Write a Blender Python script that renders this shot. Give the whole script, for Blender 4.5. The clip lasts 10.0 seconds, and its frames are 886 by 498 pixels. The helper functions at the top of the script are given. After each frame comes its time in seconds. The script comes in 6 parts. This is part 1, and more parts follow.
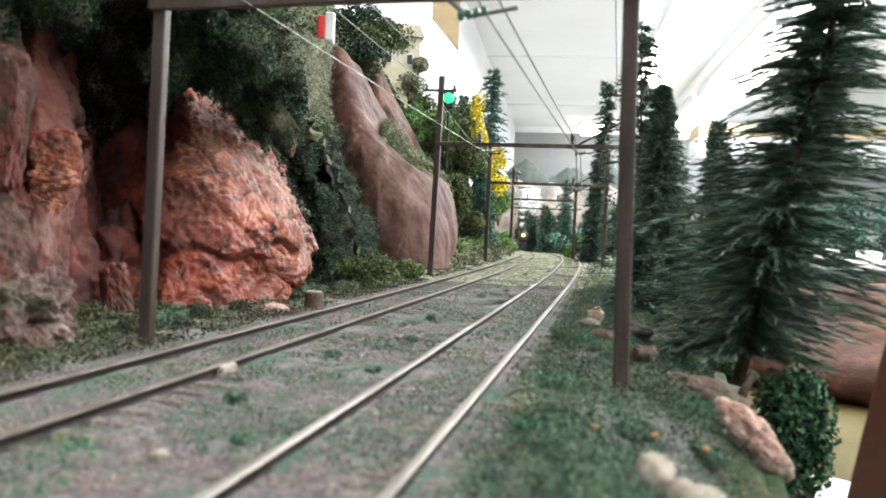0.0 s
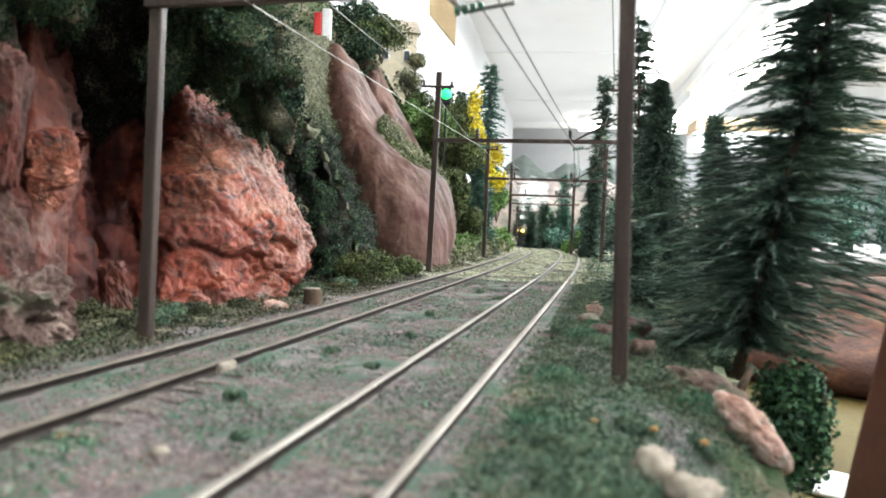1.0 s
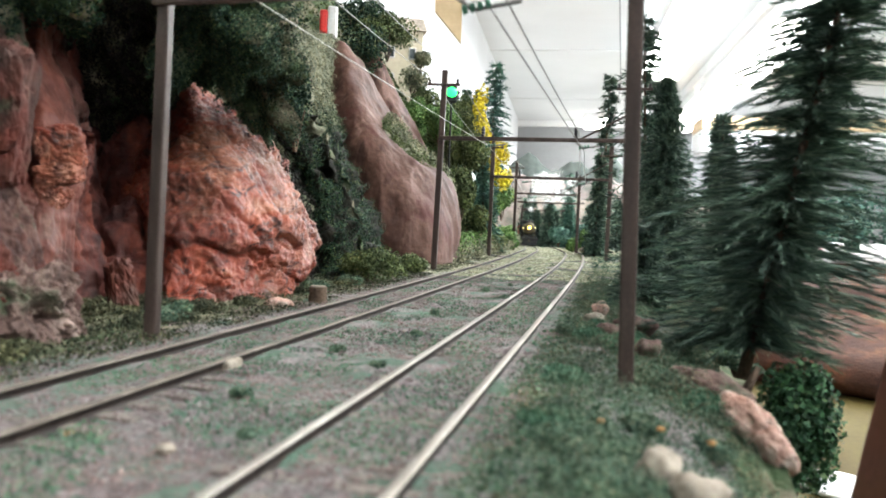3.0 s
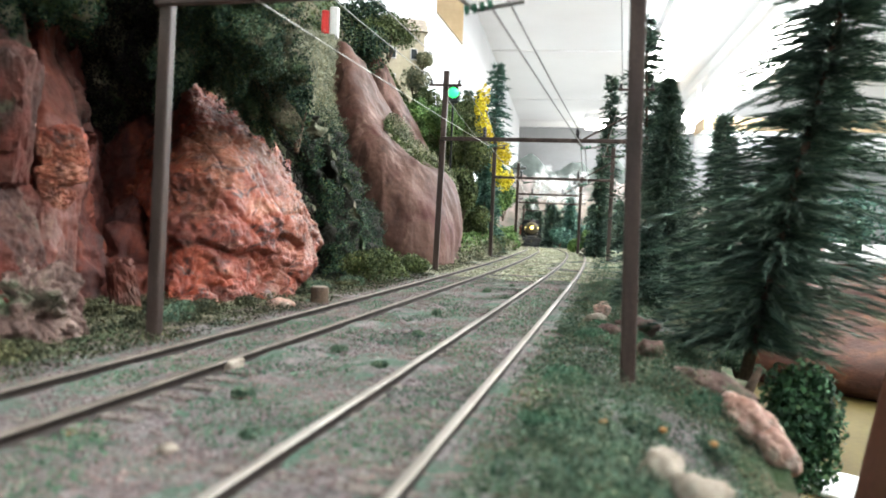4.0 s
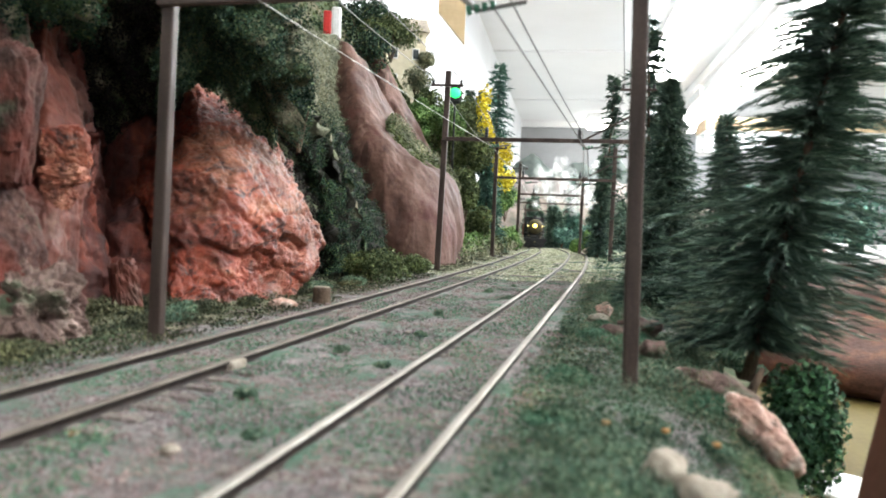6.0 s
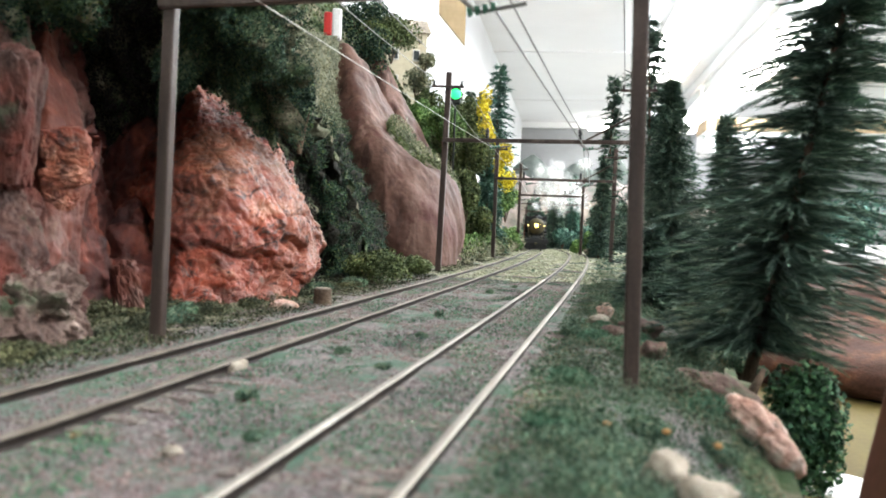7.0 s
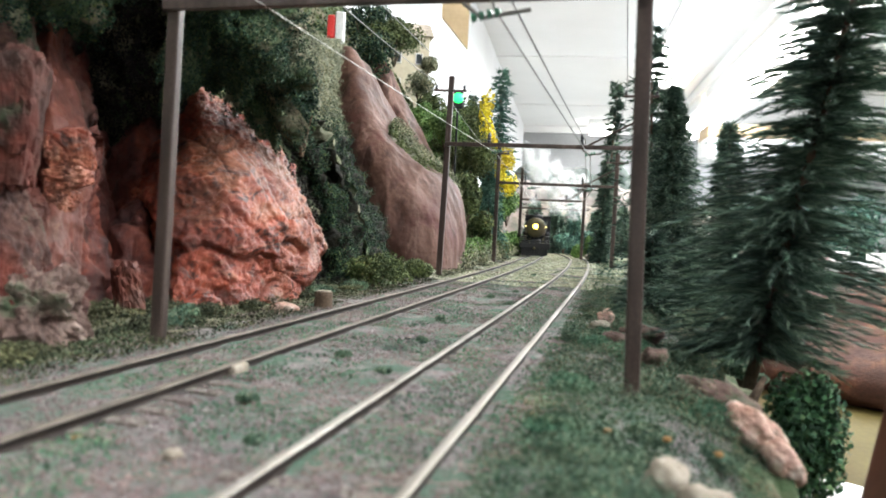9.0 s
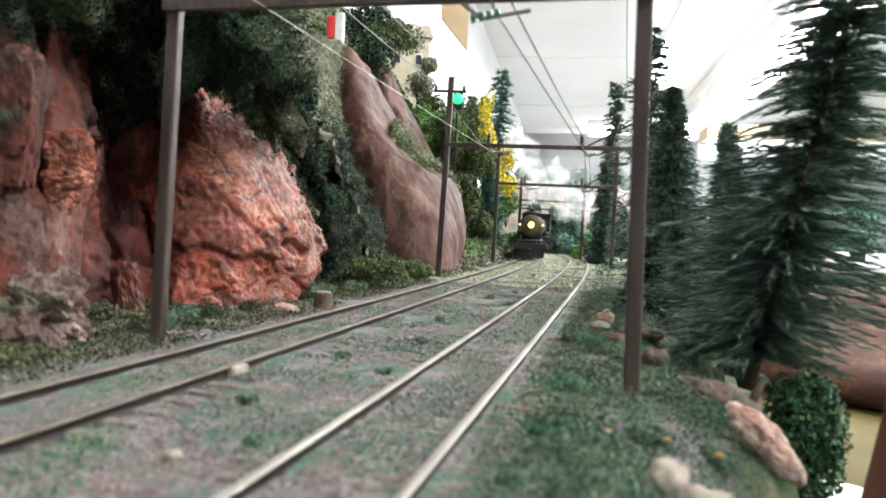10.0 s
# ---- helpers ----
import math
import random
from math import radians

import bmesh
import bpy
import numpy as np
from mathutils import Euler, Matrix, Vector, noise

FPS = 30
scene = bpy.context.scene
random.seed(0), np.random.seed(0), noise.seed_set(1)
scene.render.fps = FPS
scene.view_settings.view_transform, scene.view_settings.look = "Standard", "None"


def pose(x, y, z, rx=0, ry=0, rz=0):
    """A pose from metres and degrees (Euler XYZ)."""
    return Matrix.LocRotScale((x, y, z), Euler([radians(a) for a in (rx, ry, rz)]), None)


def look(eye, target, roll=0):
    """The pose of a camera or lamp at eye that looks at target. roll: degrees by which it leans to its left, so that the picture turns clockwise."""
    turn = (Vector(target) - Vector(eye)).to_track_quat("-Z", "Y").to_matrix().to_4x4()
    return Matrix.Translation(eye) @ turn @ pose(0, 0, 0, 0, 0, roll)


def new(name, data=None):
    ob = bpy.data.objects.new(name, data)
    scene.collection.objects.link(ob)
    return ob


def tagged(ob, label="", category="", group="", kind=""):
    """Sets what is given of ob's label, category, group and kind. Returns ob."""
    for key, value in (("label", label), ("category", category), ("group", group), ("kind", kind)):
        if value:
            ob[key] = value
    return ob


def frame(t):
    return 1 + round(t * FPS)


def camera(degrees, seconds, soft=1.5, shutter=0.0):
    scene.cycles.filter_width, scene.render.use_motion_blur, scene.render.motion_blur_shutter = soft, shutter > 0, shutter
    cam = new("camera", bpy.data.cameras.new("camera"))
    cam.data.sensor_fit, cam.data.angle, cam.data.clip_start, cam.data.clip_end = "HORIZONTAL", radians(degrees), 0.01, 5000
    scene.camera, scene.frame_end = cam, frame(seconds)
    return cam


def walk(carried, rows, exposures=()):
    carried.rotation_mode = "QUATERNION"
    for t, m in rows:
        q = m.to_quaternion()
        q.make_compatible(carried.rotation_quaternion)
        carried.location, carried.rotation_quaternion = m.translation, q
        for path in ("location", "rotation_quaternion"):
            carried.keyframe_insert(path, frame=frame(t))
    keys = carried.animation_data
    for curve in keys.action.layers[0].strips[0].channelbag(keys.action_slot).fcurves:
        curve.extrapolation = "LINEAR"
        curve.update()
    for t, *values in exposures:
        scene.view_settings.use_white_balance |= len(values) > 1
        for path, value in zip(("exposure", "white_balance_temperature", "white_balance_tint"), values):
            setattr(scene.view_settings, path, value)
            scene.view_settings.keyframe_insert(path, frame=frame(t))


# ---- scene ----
cam = camera(64, 10.0, soft=1.8)
scene.cycles.transparent_max_bounces = 24
cam.data.dof.use_dof, cam.data.dof.focus_distance, cam.data.dof.aperture_fstop = True, 0.48, 34.0
PATH = [
    (0, (0.00064, -0.00008, 0.02828), (0.0140, 1.9989, -0.0327), 2.57),
    (0.5, (0.00064, -0.00014, 0.02835), (0.0172, 1.9986, -0.0394), 2.57),
    (1, (0.00066, -0.00013, 0.02814), (0.0187, 1.9985, -0.0427), 2.17),
    (1.5, (0.00043, 0.00018, 0.02815), (0.0158, 1.9988, -0.0455), 2.30),
    (2, (0.00050, 0.00019, 0.02816), (0.0119, 1.9987, -0.0478), 2.27),
    (2.5, (0.00035, 0.00011, 0.02825), (0.0083, 1.9986, -0.0492), 2.38),
    (4, (0.00017, 0.00002, 0.02823), (0.0018, 1.9986, -0.0474), 2.43),
    (4.5, (-0.00010, 0.00004, 0.02831), (0.0014, 1.9986, -0.0477), 2.63),
    (5, (-0.00001, 0.00001, 0.02829), (0.0001, 1.9986, -0.0475), 2.46),
    (5.5, (0.00005, 0.00013, 0.02826), (-0.0020, 1.9987, -0.0474), 2.48),
    (7, (0.00001, -0.00004, 0.02837), (-0.0052, 1.9986, -0.0446), 2.37),
    (7.5, (-0.00006, 0.00011, 0.02831), (-0.0068, 1.9989, -0.0411), 2.44),
    (8, (-0.00031, -0.00007, 0.02868), (-0.0064, 1.9988, -0.0396), 2.88),
    (8.5, (-0.00029, -0.00012, 0.02866), (-0.0072, 1.9988, -0.0374), 2.88),
    (9, (-0.00025, -0.00009, 0.02863), (-0.0077, 1.9989, -0.0350), 2.93),
    (9.5, (-0.00027, -0.00006, 0.02861), (-0.0071, 1.9989, -0.0347), 2.91),
    (10, (-0.00028, -0.00009, 0.02866), (-0.0064, 1.9990, -0.0329), 2.91),
]
walk(cam, [(t, look(eye, target, roll)) for t, eye, target, roll in PATH])

# ---------------------------------------------------------------- light
# A model railway in a room: long fluorescent fixtures on a white ceiling.
MM = 0.001
scene.view_settings.exposure = 0.1
room_world = bpy.data.worlds.new("room_air")
room_world.use_nodes = True
room_world.node_tree.nodes["Background"].inputs[0].default_value = (0.75, 0.78, 0.8, 1)
room_world.node_tree.nodes["Background"].inputs[1].default_value = 0.15
scene.world = room_world

HEAD = radians(9.5)          # the room's long side, turned against the view


def room(across, along, z=0.0):
    """Room coordinates to the world: across to the right, along the wall."""
    return (across * math.cos(HEAD) + along * math.sin(HEAD),
            -across * math.sin(HEAD) + along * math.cos(HEAD), z)


CEIL, WALL, BACK, FLOOR, EAST = 0.93, -0.405, 6.2, -1.15, 3.4
# Only the first three are seen; the rest are added to brighten the room.
LAMPS = [(0.86, 1.9, 1.35), (0.86, 3.5, 1.35), (0.86, 5.1, 1.35), (0.62, -0.35, 0.4), (0.42, 1.4, 0.48), (0.46, 3.1, 0.12), (1.75, 0.6, 0.75), (1.75, 2.2, 1.0)]
END_LAMP = (0.24, 5.85)


def fluorescent_lights():
    for across, along, power in LAMPS:
        data = bpy.data.lights.new("tube_fill_light", "AREA")
        data.shape, data.size, data.size_y = "RECTANGLE", 0.2, 1.4
        data.energy = 17.5 * power
        data.color = (0.81, 0.92, 1.0)
        lamp = new("tube_fill_light", data)
        lamp.matrix_world = pose(*room(across, along, CEIL - 0.125), 0, 0, -math.degrees(HEAD))
        # an extra upward lamp, added to whiten the ceiling
        up = data.copy()
        up.energy = 57.0 * power
        glow = new("tube_fill_light", up)
        glow.matrix_world = pose(*room(across, along, CEIL - 0.045), 180, 0, -math.degrees(HEAD))


fluorescent_lights()

# ---------------------------------------------------------------- materials


def nodes_of(name):
    m = bpy.data.materials.new(name)
    m.use_nodes = True
    nt = m.node_tree
    return m, nt, nt.nodes["Principled BSDF"]


def link(nt, a, b):
    nt.links.new(a, b)


def noise_node(nt, scale, detail=4.0, rough=0.55, stretch=None, distort=0.0):
    tc = nt.nodes.new("ShaderNodeTexCoord")
    n = nt.nodes.new("ShaderNodeTexNoise")
    n.inputs["Scale"].default_value = scale
    n.inputs["Detail"].default_value = detail
    n.inputs["Roughness"].default_value = rough
    n.inputs["Distortion"].default_value = distort
    if stretch:
        mp = nt.nodes.new("ShaderNodeMapping")
        mp.inputs["Scale"].default_value = stretch
        link(nt, tc.outputs["Object"], mp.inputs["Vector"])
        link(nt, mp.outputs["Vector"], n.inputs["Vector"])
    else:
        link(nt, tc.outputs["Object"], n.inputs["Vector"])
    return n.outputs["Fac"]


def ramp(nt, fac, stops):
    r = nt.nodes.new("ShaderNodeValToRGB")
    els = r.color_ramp.elements
    while len(els) < len(stops):
        els.new(0.5)
    for e, (p, c) in zip(els, stops):
        e.position, e.color = p, (*c, 1)
    link(nt, fac, r.inputs["Fac"])
    return r.outputs["Color"]


def mix(nt, fac, a, b, mode="MIX"):
    m = nt.nodes.new("ShaderNodeMix")
    m.data_type, m.blend_type = "RGBA", mode
    for sock, v in ((m.inputs[0], fac), (m.inputs[6], a), (m.inputs[7], b)):
        if isinstance(v, (int, float)):
            sock.default_value = v
        elif isinstance(v, tuple):
            sock.default_value = (*v, 1)
        else:
            link(nt, v, sock)
    return m.outputs[2]


def bump(nt, bsdf, height, strength, dist):
    b = nt.nodes.new("ShaderNodeBump")
    b.inputs["Strength"].default_value = strength
    b.inputs["Distance"].default_value = dist
    link(nt, height, b.inputs["Height"])
    link(nt, b.outputs["Normal"], bsdf.inputs["Normal"])


def surface(name, stops, scale=200, rough=0.85, fine=900, fine_mix=0.35, bump_s=0.4, bump_d=0.0006,
            metal=0.0, stretch=None, patches=None, spec=0.3):
    """A mottled surface: colour stops over a broad noise, overlaid with fine grain; patches: (colour, scale, lo, hi)."""
    m, nt, b = nodes_of(name)
    col = ramp(nt, noise_node(nt, scale, 6, 0.6, stretch, 0.3), stops)
    grain = noise_node(nt, fine, 3, 0.6)
    g = ramp(nt, grain, [(0.3, (0.25, 0.25, 0.25)), (0.7, (0.75, 0.75, 0.75))])
    col = mix(nt, fine_mix, col, g, "OVERLAY")
    for colour, sc, lo, hi, *st in patches or ():
        f = ramp(nt, noise_node(nt, sc, 5, 0.6, st[0] if st else None), [(lo, (0, 0, 0)), (hi, (1, 1, 1))])
        col = mix(nt, f, col, colour)
    link(nt, col, b.inputs["Base Color"])
    b.inputs["Roughness"].default_value = rough
    b.inputs["Metallic"].default_value = metal
    b.inputs["Specular IOR Level"].default_value = spec
    if bump_s:
        bump(nt, b, noise_node(nt, fine * 0.6, 5, 0.65), bump_s, bump_d)
    return m


def leafage(name, stops, rough=0.75, through_light=0.12):
    """Foliage: the colour varies from leaf to leaf and, softly, from clump to clump."""
    m, nt, b = nodes_of(name)
    geo = nt.nodes.new("ShaderNodeNewGeometry")
    col = ramp(nt, geo.outputs["Random Per Island"], stops)
    broad = ramp(nt, noise_node(nt, 45, 4, 0.6), [(0.3, (0.22, 0.24, 0.27)), (0.7, (0.8, 0.76, 0.62))])
    col = mix(nt, 0.75, col, broad, "OVERLAY")
    link(nt, col, b.inputs["Base Color"])
    b.inputs["Roughness"].default_value = rough
    b.inputs["Specular IOR Level"].default_value = 0.25
    return m


def plain(name, colour, rough=0.5, metal=0.0, emit=None, strength=0.0, fine=600, vary=0.15):
    m, nt, b = nodes_of(name)
    g = ramp(nt, noise_node(nt, fine, 4, 0.6), [(0.3, tuple(c * (1 - vary) for c in colour)), (0.7, tuple(min(1, c * (1 + vary)) for c in colour))])
    link(nt, g, b.inputs["Base Color"])
    b.inputs["Roughness"].default_value, b.inputs["Metallic"].default_value = rough, metal
    if emit:
        b.inputs["Emission Color"].default_value = (*emit, 1)
        b.inputs["Emission Strength"].default_value = strength
    return m


M_GROUND = surface("ballast_and_turf", [(0.28, (0.115, 0.1, 0.095)), (0.5, (0.23, 0.203, 0.198)), (0.72, (0.31, 0.272, 0.262))], 420, 0.95, 1500, 0.7, 0.9, 0.0012,
                   patches=[((0.09, 0.145, 0.105), 90, 0.46, 0.62), ((0.085, 0.16, 0.115), 260, 0.55, 0.64), ((0.30, 0.20, 0.18), 500, 0.6, 0.68)])
M_BANK = surface("earth_bank", [(0.3, (0.07, 0.065, 0.045)), (0.5, (0.17, 0.15, 0.1)), (0.7, (0.26, 0.22, 0.15))], 160, 0.95, 900, 0.5, 0.9, 0.0015,
                 patches=[((0.06, 0.1, 0.045), 70, 0.42, 0.6)])
M_RAIL = surface("rail_side_rust", [(0.3, (0.016, 0.011, 0.009)), (0.7, (0.042, 0.03, 0.024))], 300, 0.7, 1500, 0.3, 0.3, 0.0002)
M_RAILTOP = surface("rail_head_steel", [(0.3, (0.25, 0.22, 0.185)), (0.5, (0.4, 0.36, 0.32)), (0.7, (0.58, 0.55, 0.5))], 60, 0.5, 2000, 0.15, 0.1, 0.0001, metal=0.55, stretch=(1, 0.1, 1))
# dull heads of the left track; also stands for dark reflections far off
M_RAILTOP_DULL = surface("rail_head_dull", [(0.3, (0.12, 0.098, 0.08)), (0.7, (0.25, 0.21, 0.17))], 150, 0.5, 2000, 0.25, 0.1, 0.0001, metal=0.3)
M_TIE = surface("weathered_sleeper", [(0.3, (0.13, 0.11, 0.095)), (0.7, (0.25, 0.22, 0.19))], 400, 0.9, 1500, 0.5, 0.5, 0.0005)
M_STONE = leafage("ballast_stones", [(0.0, (0.158, 0.114, 0.113)), (0.35, (0.187, 0.14, 0.149)), (0.7, (0.243, 0.181, 0.192)), (1.0, (0.308, 0.237, 0.249))], 0.95)
M_TURF = leafage("turf_flock", [(0.0, (0.054, 0.123, 0.085)), (0.5, (0.0855, 0.204, 0.13)), (0.85, (0.113, 0.226, 0.15)), (1.0, (0.149, 0.231, 0.14))], 0.95)
M_DRY = leafage("dry_scrub", [(0.0, (0.07, 0.065, 0.045)), (0.5, (0.17, 0.15, 0.105)), (0.85, (0.27, 0.235, 0.17)), (1.0, (0.36, 0.31, 0.23))], 0.95)
M_DRYGREEN = leafage("yellowish_scrub", [(0.0, (0.032, 0.0357, 0.018)), (0.5, (0.08, 0.085, 0.045)), (0.85, (0.152, 0.153, 0.09)), (1.0, (0.224, 0.212, 0.13))], 0.95)
M_STRAW = leafage("straw_flock", [(0.0, (0.248, 0.277, 0.175)), (0.5, (0.451, 0.466, 0.349)), (0.85, (0.67, 0.655, 0.539)), (1.0, (0.844, 0.801, 0.67))], 0.95)
M_SHOULDER = leafage("grey_green_scrub", [(0.0, (0.039, 0.0715, 0.052)), (0.45, (0.0975, 0.176, 0.124)), (0.8, (0.169, 0.24, 0.169)), (1.0, (0.26, 0.267, 0.195))], 0.95)
M_SCRUB = leafage("scrub_flock", [(0.0, (0.0195, 0.025, 0.0156)), (0.5, (0.053, 0.064, 0.039)), (0.85, (0.109, 0.117, 0.0741)), (1.0, (0.148, 0.14, 0.0858))], 0.95)
M_IVY = leafage("dark_ivy", [(0.0, (0.007, 0.017, 0.011)), (0.45, (0.018, 0.048, 0.032)), (0.8, (0.04, 0.085, 0.05)), (0.93, (0.09, 0.13, 0.06)), (1.0, (0.17, 0.19, 0.08))])
M_SHRUB = leafage("glossy_green_leaves", [(0.0, (0.008, 0.03, 0.014)), (0.5, (0.025, 0.085, 0.04)), (0.9, (0.06, 0.15, 0.07)), (1.0, (0.12, 0.2, 0.1))], 0.6)
# near-black leaf colours that stand in for the shade of deep recesses
M_SHADELEAF = leafage("shade_dark_growth", [(0.0, (0.006, 0.005, 0.005)), (0.5, (0.016, 0.013, 0.011)), (0.9, (0.035, 0.028, 0.02)), (1.0, (0.03, 0.05, 0.03))])
M_MOSS = leafage("grey_green_moss", [(0.0, (0.09, 0.1, 0.07)), (0.5, (0.19, 0.2, 0.14)), (0.85, (0.28, 0.285, 0.21)), (1.0, (0.4, 0.37, 0.27))], 0.95)
M_SOILGREEN = surface("mossy_soil", [(0.3, (0.08, 0.085, 0.055)), (0.7, (0.2, 0.195, 0.13))], 120, 0.95, 900, 0.5, 0.8, 0.0012)
# soil coloured near-black to carry the shade of the gully
M_DARKSOIL = surface("shade_dark_soil", [(0.3, (0.008, 0.008, 0.006)), (0.7, (0.03, 0.027, 0.02))], 120, 0.95, 900, 0.5, 0.8, 0.0012)
M_OLIVE = leafage("olive_foliage", [(0.0, (0.03, 0.045, 0.015)), (0.5, (0.075, 0.105, 0.04)), (0.9, (0.13, 0.165, 0.07)), (1.0, (0.2, 0.2, 0.09))])
M_BRIGHT = leafage("bright_foliage", [(0.0, (0.04, 0.09, 0.02)), (0.5, (0.1, 0.2, 0.06)), (0.9, (0.18, 0.29, 0.1)), (1.0, (0.25, 0.33, 0.1))])
M_FIR = leafage("fir_bristles", [(0.0, (0.015, 0.034, 0.027)), (0.5, (0.042, 0.0862, 0.066)), (0.85, (0.0954, 0.155, 0.12)), (1.0, (0.19, 0.25, 0.2))], 0.6)
M_FIRNEAR = leafage("long_fir_bristles", [(0.0, (0.02, 0.045, 0.034)), (0.5, (0.052, 0.105, 0.08)), (0.85, (0.11, 0.18, 0.14)), (1.0, (0.21, 0.28, 0.22))], 0.55)
M_TEAL = leafage("blue_green_bristles", [(0.0, (0.02, 0.055, 0.05)), (0.5, (0.05, 0.13, 0.11)), (1.0, (0.13, 0.24, 0.19))], 0.65)
M_YELLOW = leafage("yellow_foliage", [(0.0, (0.4, 0.3, 0.01)), (0.5, (0.75, 0.6, 0.02)), (1.0, (0.9, 0.78, 0.08))])
M_BARK = surface("bark", [(0.3, (0.05, 0.035, 0.025)), (0.7, (0.14, 0.095, 0.065))], 300, 0.95, 1200, 0.5, 0.8, 0.0008, stretch=(1, 1, 0.25))
M_MAST = surface("brown_painted_timber", [(0.3, (0.032, 0.022, 0.019)), (0.55, (0.066, 0.045, 0.038)), (0.75, (0.14, 0.106, 0.092))], 220, 0.42, 1400, 0.35, 0.3, 0.0003, stretch=(1, 1, 0.12))
M_WIRE = plain("tarnished_wire", (0.2, 0.19, 0.18), 0.45, 0.6)
M_WIRE_BRIGHT = plain("bright_wire", (0.6, 0.58, 0.54), 0.4, 0.5)
M_INSUL = plain("dark_insulator", (0.03, 0.03, 0.032), 0.35)
M_INSUL_GREEN = plain("green_insulator", (0.03, 0.12, 0.07), 0.3)
M_WHITE_WALL = surface("white_wall_paint", [(0.3, (0.76, 0.77, 0.78)), (0.7, (0.83, 0.84, 0.85))], 2.5, 0.8, 90, 0.05, 0.1, 0.0005)
M_CEILING = surface("ceiling_paint", [(0.3, (0.76, 0.755, 0.74)), (0.7, (0.83, 0.825, 0.81))], 1.6, 0.85, 60, 0.05, 0.1, 0.0005)
M_BACKSKY = surface("painted_grey_sky", [(0.3, (0.238, 0.241, 0.245)), (0.7, (0.36, 0.364, 0.367))], 1.4, 0.9, 40, 0.05, 0.0, 0.0005, stretch=(0.5, 0.5, 1.2))
M_FLOORING = surface("floor_covering", [(0.3, (0.36, 0.35, 0.33)), (0.7, (0.48, 0.47, 0.44))], 4, 0.6, 60, 0.2, 0.1, 0.001)
M_BEIGE = surface("beige_board", [(0.3, (0.5, 0.36, 0.21)), (0.7, (0.62, 0.46, 0.28))], 8, 0.55, 60, 0.2, 0.1, 0.0005, stretch=(0.2, 0.2, 4))
M_YELLOWBOARD = surface("varnished_board", [(0.3, (0.0585, 0.0396, 0.0099)), (0.7, (0.113, 0.0855, 0.0248))], 14, 0.8, 200, 0.2, 0.1, 0.0005, stretch=(1, 0.2, 1), spec=0.15)
M_POST = surface("reddish_brown_wood", [(0.3, (0.07, 0.024, 0.014)), (0.7, (0.135, 0.052, 0.032))], 60, 0.5, 500, 0.25, 0.2, 0.0004, stretch=(1, 1, 0.1))
M_REDEARTH = surface("red_brown_earth", [(0.3, (0.03, 0.011, 0.007)), (0.55, (0.07, 0.027, 0.016)), (0.75, (0.17, 0.07, 0.03))], 40, 0.9, 300, 0.5, 0.6, 0.002)
M_TUBE = plain("glowing_diffuser", (0.9, 0.9, 0.88), 0.4, emit=(1.0, 0.98, 0.94), strength=14.0)
M_WHITEMETAL = plain("white_enamel", (0.78, 0.78, 0.77), 0.4)
M_BLACK = plain("soot_black_metal", (0.012, 0.012, 0.013), 0.65, 0.1, vary=0.4)
# graphite with a yellowish tint that stands for headlamp glow on the door
M_GRAPHITE = plain("lamp_tinted_graphite", (0.1, 0.08, 0.04), 0.6, 0.3, vary=0.3)
M_BRASS = plain("pale_brass", (0.6, 0.5, 0.28), 0.4, 0.7)
M_HEADLAMP = plain("lit_headlamp", (1.0, 0.85, 0.4), 0.3, emit=(1.0, 0.62, 0.09), strength=9.0)
M_MARKER = plain("lit_marker", (1.0, 0.85, 0.4), 0.3, emit=(1.0, 0.75, 0.25), strength=4.0)
M_GREENLIGHT = plain("lit_green_lens", (0.02, 0.3, 0.1), 0.2, emit=(0.02, 1.0, 0.16), strength=3.0)
M_REDBROWN = plain("boxcar_red", (0.23, 0.06, 0.045), 0.7, vary=0.3)
M_CREAM = surface("cream_render", [(0.3, (0.6, 0.52, 0.38)), (0.7, (0.74, 0.66, 0.5))], 120, 0.9, 700, 0.2, 0.2, 0.0004)
M_REDPLASTIC = plain("red_plastic", (0.62, 0.03, 0.025), 0.4)
M_FLECK = plain("orange_fleck", (0.36, 0.19, 0.07), 0.8)
M_WHITEPLASTIC = plain("white_plastic", (0.8, 0.79, 0.77), 0.45)
M_GLASSDARK = plain("dark_glazing", (0.04, 0.05, 0.055), 0.15)
M_PINK = surface("pink_grey_stone", [(0.3, (0.34, 0.16, 0.115)), (0.5, (0.55, 0.34, 0.275)), (0.68, (0.72, 0.62, 0.56))], 120, 0.8, 900, 0.5, 0.8, 0.0012,
                 patches=[((0.16, 0.12, 0.08), 150, 0.58, 0.68)])
M_PALESTONE = surface("pale_stone", [(0.3, (0.22, 0.18, 0.14)), (0.7, (0.45, 0.39, 0.32))], 200, 0.9, 900, 0.4, 0.6, 0.0008)


